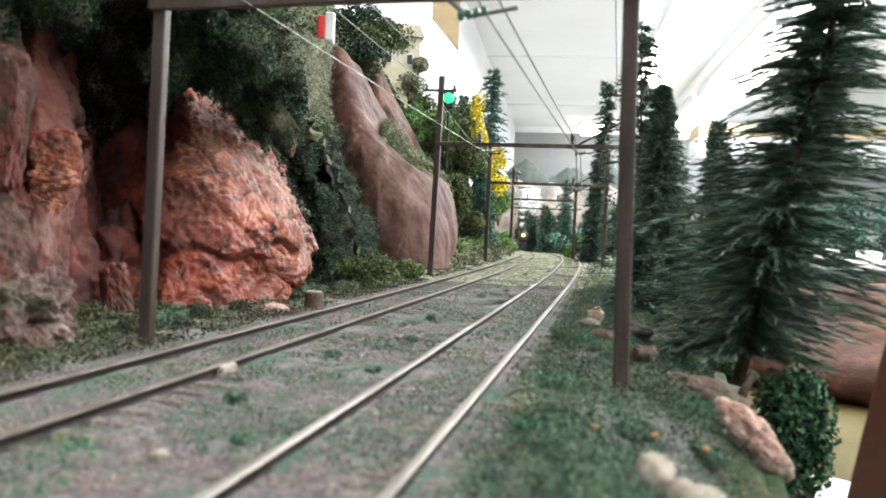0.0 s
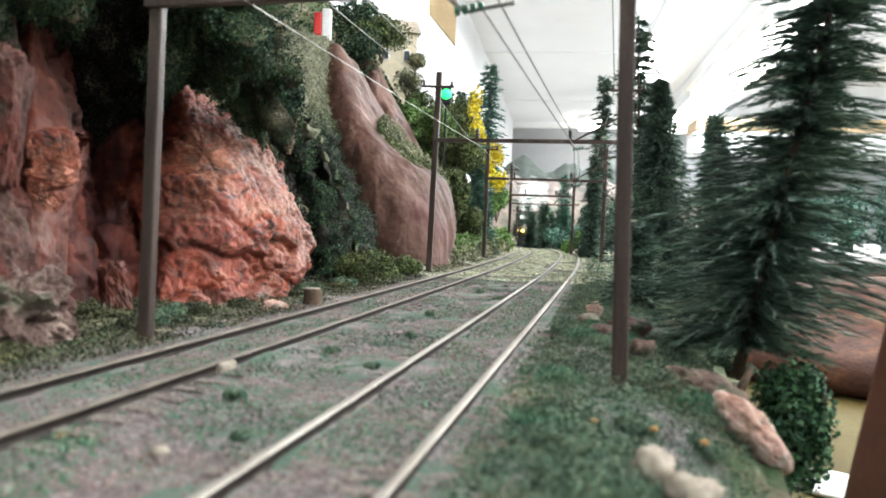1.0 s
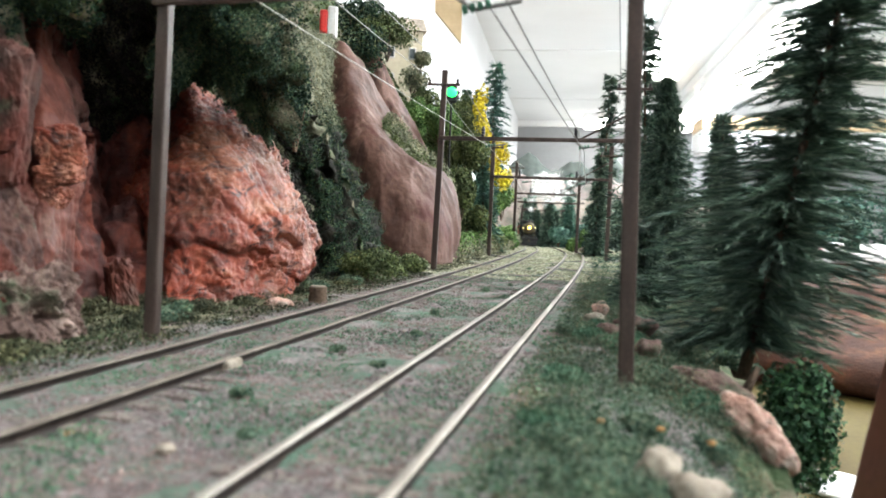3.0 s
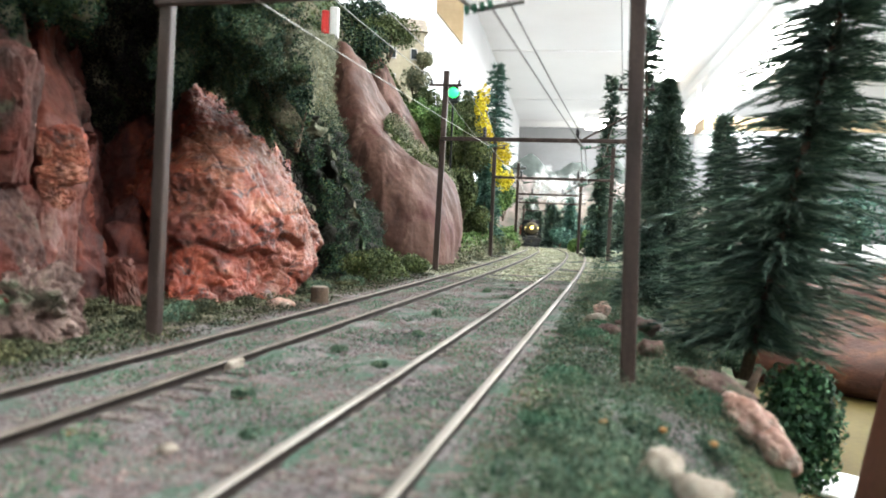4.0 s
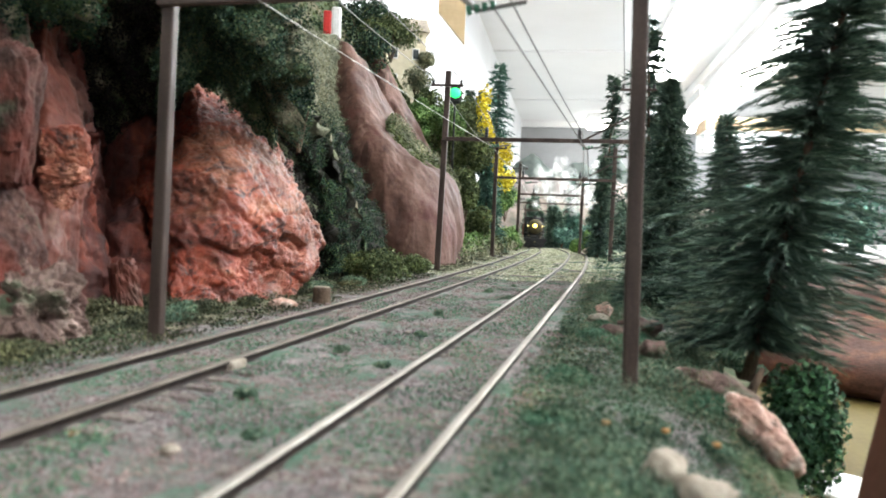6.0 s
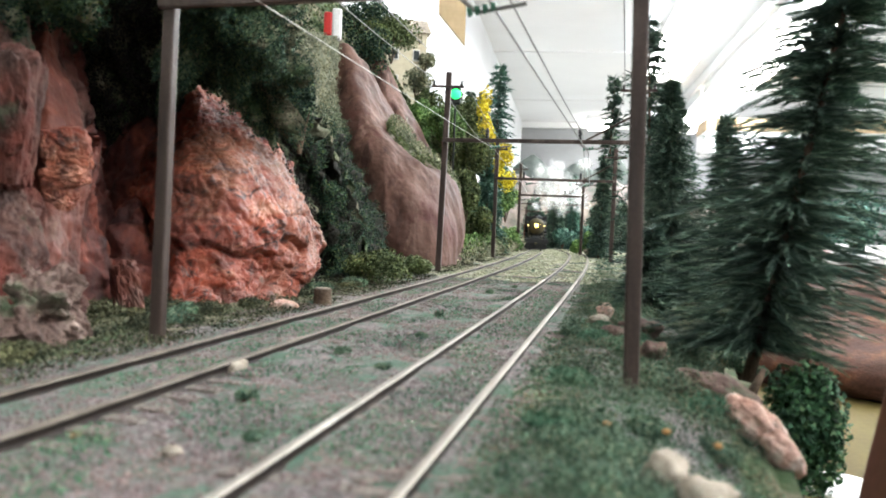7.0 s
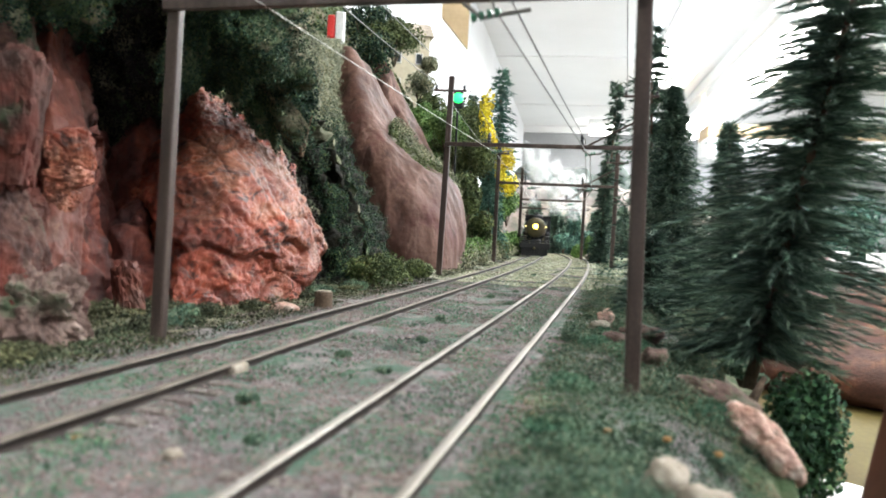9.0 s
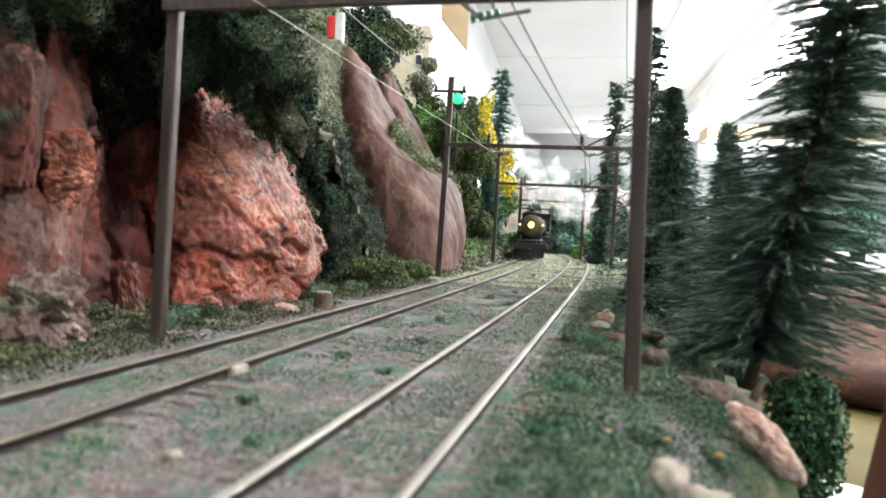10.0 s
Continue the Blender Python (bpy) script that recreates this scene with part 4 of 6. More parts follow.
def wire(points, radius, material, label, sag=0.002, n=14):
    """A wire from support to support, sagging between them."""
    out = []
    for a, b in zip(points, points[1:]):
        u = np.linspace(0, 1, n)[:, None]
        seg = np.array(a) * (1 - u) + np.array(b) * u
        seg[:, 2] -= 4 * sag * (u * (1 - u))[:, 0]
        out.append(seg if a is points[0] else seg[1:])
    w = thing("overhead_wire", label, "wire", group="overhead wires")
    part("strand", tube_mesh("strand", np.concatenate(out), radius, material), w)


wire([(0.0, -0.1, 0.080), (0.0095, 0.149, 0.0785), (0.078, 0.417, 0.084), (0.124, 0.645, 0.078), (0.16, 0.89, 0.072), (0.198, 1.19, 0.07)], 0.00028, M_WIRE, "thin messenger wire above the track", 0.001)
wire([(-0.03, -0.1, 0.072), (0.0073, 0.149, 0.0745), (0.0815, 0.417, 0.0735), (0.129, 0.645, 0.067), (0.163, 0.89, 0.064), (0.2, 1.19, 0.062)], 0.00026, M_WIRE, "thin contact wire above the track", 0.0004)
wire([(-0.1, -0.1, 0.072), (-0.041, 0.16, 0.0745), (0.0265, 0.427, 0.0745), (0.068, 0.652, 0.068), (0.106, 0.9, 0.064), (0.148, 1.2, 0.06)], 0.00011, M_WIRE_BRIGHT, "bright contact wire above the far track", 0.0004)
for dx in (-0.0085, 0.0085):
    wire([(-0.14 + dx, -0.1, 0.118), (-0.0665 + dx, 0.163, 0.1165), (0.0 + dx, 0.43, 0.113), (0.044 + dx, 0.653, 0.099), (0.092 + dx, 0.898, 0.102)], 0.00024, M_WIRE, "thin line wire on the mast crossarms", 0.002)
wire([(-0.02, -0.1, 0.118), (0.03, 0.137, 0.1135), (0.0985, 0.406, 0.109), (0.141, 0.636, 0.093)], 0.00022, M_WIRE, "thin line wire on the mast crossarms", 0.002)

# ---------------------------------------------------------------- signal


def signal():
    g = thing("railway_signal", "small railway signal showing a bright green light", "signal", pose(0.004, 0.62, 0.02))
    part("post", from_bm("post", cone_bm(0.0011, 0.0009, (0, 0, -0.01), (0, 0, 0.122), 10), M_BLACK), g)
    part("head", from_bm("head", box_bm(0.009, 0.004, 0.015, (0, 0, 0.119), bevel=0.0015), M_BLACK), g)
    part("lens", from_bm("lens", lathe_bm([(0.0001, -0.0042), (0.0032, -0.0036), (0.0046, -0.0018)], 20, "Y"), M_GREENLIGHT, True), g, "glowing green lens", pose(0, 0, 0.1205))


signal()

# ---------------------------------------------------------------- trees and bushes
bristle_fir("fir_tree", "large dark green bristle fir at the board's edge", (0.083, 0.19, -0.009), (0.124, 0.208, 0.15), 0.0385, 40, 25, 76, M_FIRNEAR, 0.13, 0.0066, "fir trees", 0.95, 0.05, 0.0002, 0.36, 0.17, 0.3, 0.5, 0.52)
bristle_fir("fir_tree", "dense conical dark green model fir", (0.106, 0.33, -0.004), (0.1015, 0.33, 0.099), 0.0225, 60, 24, 24, M_FIR, 0.22, 0.0034, "fir trees", 0.72, 0.03, 0.00026, 0.12)
bristle_fir("fir_tree", "tall ragged dark green model fir", (0.131, 0.45, -0.004), (0.122, 0.45, 0.163), 0.027, 34, 7, 26, M_FIR, 0.2, 0.0065, "fir trees", 0.6, 0.08, 0.0006, 0.45)
bristle_fir("fir_tree", "small dark green model fir", (0.147, 0.37, -0.004), (0.1436, 0.37, 0.0896), 0.019, 36, 12, 18, M_FIR, 0.25, 0.006, "fir trees", 0.8, 0.05, 0.0005, 0.2)
bristle_fir("fir_tree", "tall slim dark green model fir", (0.167, 0.75, -0.004), (0.171, 0.75, 0.19), 0.013, 38, 8, 20, M_FIR, 0.2, 0.007, "fir trees", 0.35, 0.05, 0.0008, 0.4)
bristle_fir("fir_tree", "slim dark green model fir", (0.158, 0.73, -0.004), (0.161, 0.73, 0.105), 0.010, 30, 10, 16, M_FIR, 0.25, 0.006, "fir trees", 0.5, 0.05, 0.0007, 0.3)
bristle_fir("fir_tree", "low dark green fir beside a mast", (0.078, 0.275, -0.003), (0.08, 0.275, 0.03), 0.012, 16, 16, 18, M_FIR, 0.2, 0.005, "fir trees", 0.7, 0.02, 0.0004, 0.2)
bristle_fir("fir_tree", "dark blue-green model fir on the bank", (0.046, 0.76, -0.004), (0.04, 0.76, 0.11), 0.023, 40, 14, 16, M_TEAL, 0.3, 0.006, "fir trees", 0.75, 0.02, 0.0007, 0.15)
bristle_fir("fir_tree", "tall blue-green model fir on the hill", (0.066, 1.0, 0.05), (0.0665, 1.0, 0.252), 0.027, 32, 8, 18, M_TEAL, 0.2, 0.009, "fir trees", 0.4, 0.1, 0.001, 0.4)
for x, y, h, r in ((0.026, 0.95, 0.205, 0.02), (0.042, 0.98, 0.21, 0.02), (0.008, 0.93, 0.2, 0.022)):
    bristle_fir("fir_tree", "dark green model fir on the hilltop", (x, y, 0.1), (x, y, h), r, 26, 10, 14, M_FIR, 0.25, 0.008, "fir trees", 0.7, 0.05, 0.0009, 0.3)
for x, y, z1, r, m in ((0.29, 1.95, 0.1, 0.035, M_FIR), (0.335, 1.9, 0.17, 0.04, M_TEAL), (0.25, 2.0, 0.12, 0.035, M_FIR), (0.385, 1.85, 0.09, 0.04, M_FIR), (0.31, 1.8, 0.075, 0.03, M_FIR), (0.27, 1.75, 0.08, 0.028, M_FIR), (0.225, 1.9, 0.1, 0.035, M_FIR), (0.42, 1.7, 0.1, 0.04, M_FIR)):
    bristle_fir("fir_tree", "dark green fir in the far woods", (x, y, -0.03), (x, y, z1), r, 26, 9, 12, m, 0.3, 0.012, "far firs", 0.7, 0.05, 0.0016, 0.3)

for x, y, z1, r, m in ((0.215, 1.42, 0.075, 0.016, M_FIR), (0.232, 1.46, 0.062, 0.018, M_FIR), (0.25, 1.4, 0.088, 0.017, M_TEAL), (0.268, 1.48, 0.07, 0.02, M_FIR), (0.2, 1.5, 0.06, 0.014, M_FIR), (0.285, 1.36, 0.055, 0.02, M_FIR)):
    bristle_fir("fir_tree", "slim dark green fir beyond the bend", (x, y, -0.02), (x, y, z1), r, 26, 9, 14, m, 0.3, 0.009, "far firs", 0.65, 0.04, 0.0011, 0.3)


def yellow_tree():
    g = thing("yellow_tree", "bright yellow autumn tree on the bank", "tree", pose(0.048, 0.81, 0.03))
    part("trunk", from_bm("trunk", cone_bm(0.002, 0.0006, (0, 0, -0.02), (-0.004, 0, 0.13), 7), M_BARK, True), g)
    P, N = [], []
    for x, z, rx, rz in ((-0.009, 0.128, 0.012, 0.026), (-0.006, 0.103, 0.016, 0.024), (0.001, 0.088, 0.014, 0.02), (0.016, 0.072, 0.015, 0.024), (0.02, 0.045, 0.013, 0.022), (0.006, 0.06, 0.014, 0.022)):
        p, n = blob_points(420, rx, rx, rz, 6)
        P.append(p + np.array([x, 0, z]))
        N.append(n)
    part("crown", mesh_np("crown", *leaves(np.concatenate(P), np.concatenate(N), 0.0034), M_YELLOW), g)


yellow_tree()


def foliage_wall(name, label, rows, nu, nv, lump, n, leaf, low_mat, high_mat, split=0.5, density_seed=1.0, bare=-9.0, soil_mat=M_BANK):
    """A slope overgrown with foliage: lumpy soil with a thick coat of leaves, darker kinds low, lighter ones high."""
    top = thing(name, label, "foliage")
    S = loft(rows, nu, nv)
    N = sheet_normals(S)
    flat, nf = S.reshape(-1, 3), N.reshape(-1, 3)
    d = lump * (fbm(flat, 75, 3, density_seed) + 0.5 * fbm(flat, 170, 3, density_seed + 4))
    flat = flat + nf * d[:, None]
    soil = np.concatenate([flat, flat - nf * 0.012])
    f = grid_faces(nu, nv)
    part("soil", mesh_np("soil", soil, np.concatenate([f, f[:, ::-1] + nu * nv]), soil_mat, True), top, "dark earth under the leaves")
    S = flat.reshape(nu, nv, 3)
    for low in (True, False):
        u, v = rng.random(n) * (nu - 1.001), rng.random(n) * (nv - 1.001)
        w = v / nv + 0.16 * rng.normal(size=n)
        keep = (w < split) if low else (w >= split)
        u, v = u[keep], v[keep]
        i, j = u.astype(int), v.astype(int)
        a, b = (u - i)[:, None], (v - j)[:, None]
        p = S[i, j] * (1 - a) * (1 - b) + S[i + 1, j] * a * (1 - b) + S[i, j + 1] * (1 - a) * b + S[i + 1, j + 1] * a * b
        nn = N[i, j]
        g = fbm(p, 120, 2, density_seed + 2)
        ok = g > bare
        p, nn, g = p[ok], nn[ok], g[ok]
        p = p + nn * (0.0005 + 0.0055 * rng.random(len(p)) ** 1.5 * np.clip(0.5 + g, 0.1, 1.2))[:, None]
        part("leaf_coat", mesh_np("leaf_coat", *leaves(p, nn, leaf, 0.9), low_mat if low else high_mat), top)
    return top


foliage_wall("overhanging_foliage", "dense dark green foliage overhanging the red rock",
          [[(-101, 250, 72), (-92, 250, 73), (-86, 255, 71), (-79, 265, 67), (-69, 285, 60)],
           [(-94, 232, 79), (-83, 228, 79), (-74, 228, 79), (-66, 235, 79), (-62, 265, 75)],
           [(-88, 215, 88), (-77, 212, 87), (-70, 215, 89), (-63, 225, 92), (-62, 262, 91)],
           [(-86, 210, 108), (-75, 210, 108), (-70, 215, 109), (-66, 230, 113), (-69, 280, 116)],
           [(-107, 260, 147), (-94, 260, 145), (-86, 260, 143), (-81, 280, 144), (-82, 330, 142)]],
          80, 60, 0.016, 95000, 0.0008, M_IVY, M_IVY, 0.5, 1.0)
# the cleft's shade is put into the leaf colour here
foliage_wall("cleft_shade_growth", "growth hanging in the rock cleft, coloured near-black for the shade there",
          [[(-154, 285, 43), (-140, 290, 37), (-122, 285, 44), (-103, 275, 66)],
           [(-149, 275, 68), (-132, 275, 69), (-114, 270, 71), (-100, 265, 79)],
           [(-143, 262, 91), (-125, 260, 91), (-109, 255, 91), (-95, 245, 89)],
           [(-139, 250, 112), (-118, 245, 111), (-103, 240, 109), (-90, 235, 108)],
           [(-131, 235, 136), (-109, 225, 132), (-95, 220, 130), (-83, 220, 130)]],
          50, 60, 0.007, 30000, 0.001, M_SHADELEAF, M_SHADELEAF, 0.5, 3.0)
# the near-black soil between the leaves stands for shaded gaps
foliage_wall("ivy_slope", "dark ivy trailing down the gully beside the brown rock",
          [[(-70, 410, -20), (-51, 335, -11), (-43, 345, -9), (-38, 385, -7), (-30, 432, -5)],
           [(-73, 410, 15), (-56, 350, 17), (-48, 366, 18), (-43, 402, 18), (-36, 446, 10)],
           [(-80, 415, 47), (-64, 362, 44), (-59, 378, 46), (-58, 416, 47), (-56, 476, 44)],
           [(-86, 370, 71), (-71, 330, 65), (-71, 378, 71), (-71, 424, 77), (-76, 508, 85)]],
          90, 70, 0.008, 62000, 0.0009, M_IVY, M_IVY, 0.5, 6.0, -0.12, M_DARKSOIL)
foliage_wall("moss_slope", "grey-green mossy slope above the gully",
          [[(-83, 372, 65), (-68, 324, 60), (-70, 376, 67), (-71, 424, 75), (-77, 510, 83)],
           [(-86, 365, 79), (-72, 318, 73), (-73, 366, 80), (-75, 424, 89), (-83, 526, 105)],
           [(-92, 350, 93), (-76, 306, 83), (-77, 352, 90), (-80, 425, 102), (-88, 542, 127)],
           [(-100, 360, 126), (-84, 322, 116), (-83, 374, 127), (-85, 455, 145), (-90, 575, 173)]],
          90, 60, 0.007, 70000, 0.0008, M_IVY, M_MOSS, 0.3, 26.0, soil_mat=M_SOILGREEN)
# leaves coloured near-black in place of the gully's deep shadow
foliage_wall("gully_growth", "growth deep in the gully beside the red rock, coloured near-black for shade",
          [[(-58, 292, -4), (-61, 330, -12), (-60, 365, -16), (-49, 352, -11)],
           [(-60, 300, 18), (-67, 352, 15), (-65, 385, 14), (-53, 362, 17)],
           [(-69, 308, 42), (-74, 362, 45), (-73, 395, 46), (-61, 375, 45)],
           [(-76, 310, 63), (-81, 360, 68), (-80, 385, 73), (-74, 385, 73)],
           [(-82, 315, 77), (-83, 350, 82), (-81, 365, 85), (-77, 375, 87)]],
          60, 70, 0.006, 40000, 0.0009, M_SHADELEAF, M_SHADELEAF, 0.5, 17.0)
foliage_wall("ledge_growth", "leafy green plants trailing over the brown rock",
          [[(-47, 514, 92), (-35, 510, 78), (-22, 516, 67), (-8, 528, 61), (5, 552, 49)],
           [(-47, 530, 102), (-35, 530, 89), (-20, 542, 77), (-4, 558, 69), (8, 576, 53)],
           [(-46, 552, 110), (-34, 556, 100), (-19, 570, 87), (-2, 588, 75), (10, 602, 56)]],
          70, 24, 0.003, 12000, 0.0013, M_OLIVE, M_MOSS, 0.5, 12.0, -0.2, M_SOILGREEN)
foliage_wall("grassy_bank", "sunlit yellowish-green grassy bank beside the track",
          [[(7, 500, -4), (33, 620, -2), (74, 800, 0), (109, 970, 3)],
           [(8, 515, 7), (34, 640, 7), (73, 830, 11), (106, 1000, 13)],
           [(10, 550, 19), (34, 690, 20), (72, 880, 23), (102, 1050, 25)]],
          70, 30, 0.004, 16000, 0.0019, M_MOSS, M_BRIGHT, 0.6, 15.0, -0.3, M_SOILGREEN)
# the upper rows overhang out of view, added to shade the buttress
foliage_wall("shading_growth", "dark growth above the rock buttress, extended out of view to shade it",
          [[(-129, 190, 73), (-122, 200, 79), (-118, 210, 82), (-120, 235, 83)],
           [(-119, 175, 77), (-110, 180, 81), (-105, 190, 84), (-112, 225, 91)],
           [(-112, 160, 92), (-98, 160, 92), (-89, 165, 95), (-95, 200, 106)],
           [(-143, 200, 127), (-123, 200, 127), (-112, 210, 131), (-116, 250, 145)]],
          50, 30, 0.008, 16000, 0.001, M_IVY, M_IVY, 0.5, 9.0)


def grow(label, at, r, n, m):
    """A lineside bush; the leaves grow coarser with distance along the line."""
    leaf = 0.0011 if at[1] < 0.45 else 0.0019 if at[1] < 0.8 else 0.0026
    return bush("bush", label, at, r, n, m, leaf, group="lineside bushes")


# the dark canopy over the red rock
grow("dark ivy hanging in a rock gully", (-0.064, 0.305, 0.072), (0.013, 0.014, 0.022), 3000, M_IVY)
grow("low olive scrub at the rock's foot", (-0.034, 0.335, 0.004), (0.014, 0.02, 0.011), 2200, M_OLIVE)
grow("low olive scrub at the rock's foot", (-0.026, 0.372, 0.0), (0.011, 0.018, 0.008), 1800, M_OLIVE)
grow("low olive scrub at the rock's foot", (-0.015, 0.405, 0.001), (0.01, 0.016, 0.008), 1500, M_OLIVE)
# green slope above the brown rock
grow("dark bush on the hillside", (-0.075, 0.62, 0.168), (0.03, 0.03, 0.03), 3000, M_IVY)
grow("dark bush on the hillside", (-0.055, 0.64, 0.19), (0.022, 0.03, 0.028), 2400, M_OLIVE)
grow("dark bush on the hillside", (-0.085, 0.66, 0.21), (0.035, 0.03, 0.03), 2600, M_IVY)
grow("tall green bush on the hillside", (-0.005, 0.66, 0.115), (0.02, 0.025, 0.024), 2400, M_BRIGHT)
grow("tall green bush on the hillside", (0.002, 0.7, 0.1), (0.022, 0.025, 0.03), 2400, M_OLIVE)
grow("dark olive bush beside the cutting", (0.022, 0.64, 0.085), (0.018, 0.02, 0.032), 3000, M_OLIVE)
grow("dark olive bush beside the cutting", (0.016, 0.6, 0.05), (0.014, 0.02, 0.028), 2600, M_OLIVE)
grow("dark bush beside the cutting", (0.026, 0.66, 0.025), (0.015, 0.02, 0.02), 2200, M_OLIVE)
grow("bright green bush on the bank", (0.06, 0.84, 0.05), (0.013, 0.015, 0.018), 1800, M_BRIGHT)
grow("bright green bush on the bank", (0.07, 0.85, 0.012), (0.02, 0.02, 0.016), 2000, M_BRIGHT)
grow("bright green bush on the bank", (0.082, 0.88, 0.005), (0.014, 0.02, 0.012), 1600, M_BRIGHT)
grow("bright green bush on the bank", (0.046, 0.72, 0.004), (0.016, 0.03, 0.012), 1800, M_OLIVE)
grow("bright green bush on the bank", (0.058, 0.9, 0.09), (0.016, 0.02, 0.026), 1700, M_BRIGHT)
grow("green bush on the hillside", (0.02, 0.84, 0.14), (0.03, 0.03, 0.03), 2000, M_OLIVE)
grow("bright green bush on the bank", (0.0816, 0.9800, 0.0540), (0.02, 0.02, 0.028), 1500, M_BRIGHT)
grow("grey-green shrub on the hillside", (-0.0408, 0.8400, 0.1882), (0.02, 0.02, 0.024), 1300, M_MOSS)
grow("grey-green shrub on the hillside", (-0.0305, 0.8200, 0.1623), (0.02, 0.02, 0.024), 1300, M_OLIVE)
grow("grey-green shrub on the hillside", (-0.0187, 0.8000, 0.1387), (0.02, 0.02, 0.024), 1300, M_BRIGHT)
grow("grey-green shrub on the hillside", (-0.0077, 0.7800, 0.1198), (0.02, 0.02, 0.024), 1300, M_BRIGHT)
grow("grey-green shrub on the hillside", (-0.0014, 0.8600, 0.1566), (0.02, 0.02, 0.024), 1300, M_OLIVE)
grow("grey-green shrub on the hillside", (0.0090, 0.8600, 0.1367), (0.018, 0.018, 0.0216), 1300, M_MOSS)
grow("grey-green shrub on the hillside", (0.0198, 0.9000, 0.1635), (0.02, 0.02, 0.024), 1300, M_OLIVE)
grow("grey-green shrub on the hillside", (-0.0348, 0.8800, 0.2224), (0.014, 0.014, 0.0168), 1300, M_MOSS)
grow("grey-green shrub on the hillside", (-0.0540, 0.8800, 0.2492), (0.012, 0.012, 0.0144), 1300, M_OLIVE)
grow("grey-green shrub on the hillside", (-0.0601, 0.8600, 0.2586), (0.01, 0.01, 0.012), 1300, M_MOSS)
grow("grey-green shrub on the hillside", (-0.0356, 0.7600, 0.1402), (0.018, 0.018, 0.0216), 1300, M_BRIGHT)
grow("grey-green shrub on the hillside", (-0.0211, 0.7200, 0.1065), (0.018, 0.018, 0.0216), 1300, M_BRIGHT)
grow("grey-green shrub on the hillside", (-0.0086, 0.7000, 0.0854), (0.018, 0.018, 0.0216), 1300, M_OLIVE)
grow("dark bush in the far woods", (0.19, 1.15, 0.01), (0.016, 0.03, 0.02), 1400, M_TEAL)
grow("dark bush in the far woods", (0.2, 1.0, 0.01), (0.018, 0.03, 0.03), 1500, M_TEAL)
grow("dark bush in the far woods", (0.185, 0.85, 0.006), (0.015, 0.03, 0.016), 1500, M_TEAL)
grow("bright green bush by the far track", (0.196, 0.94, 0.004), (0.014, 0.02, 0.024), 1600, M_BRIGHT)
grow("bright green bush by the far track", (0.186, 0.99, 0.0), (0.012, 0.02, 0.016), 1400, M_BRIGHT)
# the right-hand edge
grow("grey-green scrub hanging over the board's edge", (0.106, 0.258, -0.0135), (0.008, 0.012, 0.006), 1500, M_SHOULDER)
grow("grey-green scrub hanging over the board's edge", (0.113, 0.28, -0.013), (0.008, 0.014, 0.007), 1500, M_SHOULDER)
grow("grey-green scrub hanging over the board's edge", (0.096, 0.225, -0.0135), (0.007, 0.012, 0.005), 1500, M_SHOULDER)
bush("bush", "small dense green tree below the board's edge", (0.0911, 0.1760, -0.0250), (0.0098, 0.0098, 0.027), 5200, M_SHRUB, 0.0013, lumps=30, group="lineside bushes")


def shoulder_scrub():
    dice = random.Random(5)
    for i in range(34):
        y = 0.07 + 0.15 * dice.random() ** 1.2
        o = 0.046 + (0.082 - 0.046) * dice.random()
        s = float(s_at(y))
        X, Y, Z, th = line(s, o)
        z = float(ground_z(s, o, X, Y))
        r = 0.0045 + 0.0045 * dice.random()
        bush("scrub_clump", "soft grey-green scrub clump on the track's shoulder", (float(X), float(Y), z + 0.001), (r, r * 0.9, r * (0.3 + 0.25 * dice.random())), 3200,
             dice.choice((M_SHOULDER, M_SHOULDER, M_TURF)), 0.00042, "bush", 20, "shoulder scrub")


shoulder_scrub()


def bank_scrub():
    """Low bushy scrub along the foot of the rocks."""
    dice = random.Random(11)
    for i in range(46):
        y = 0.1 + 0.21 * dice.random()
        o = -0.058 - 0.038 * dice.random()
        s = float(s_at(y))
        X, Y, Z, th = line(s, o)
        r = 0.0042 + 0.0042 * dice.random()
        bush("scrub_clump", "low olive scrub clump at the rock's foot", (float(X), float(Y), float(ground_z(s, o, X, Y)) + 0.001), (r, r, r * (0.35 + 0.35 * dice.random())), 1500,
             dice.choice((M_SCRUB, M_SCRUB, M_SHOULDER, M_DRYGREEN)), 0.0006, "bush", 14, "bank scrub")


bank_scrub()

# ---------------------------------------------------------------- stones, stump


def boulder(name, label, at, r, material, seed, n=3, category="rock", turn=0.0, amp=0.35, parent=None):
    bm = bmesh.new()
    bmesh.ops.create_icosphere(bm, subdivisions=n, radius=1.0)
    for v in bm.verts:
        k = 1 + amp * noise.fractal(v.co * 1.6 + Vector((seed, seed, 0)), 0.8, 2.1, 6)
        v.co = Vector((v.co.x * r[0] * k, v.co.y * r[1] * k, v.co.z * r[2] * k))
    if parent:
        return part(name, from_bm(name, bm, material), parent, label, pose(*at, 0, turn, 0))
    ob = new(name, from_bm(name, bm, material, True))
    ob.matrix_basis = pose(*at, 0, turn, 0)
    return tagged(ob, label, category)


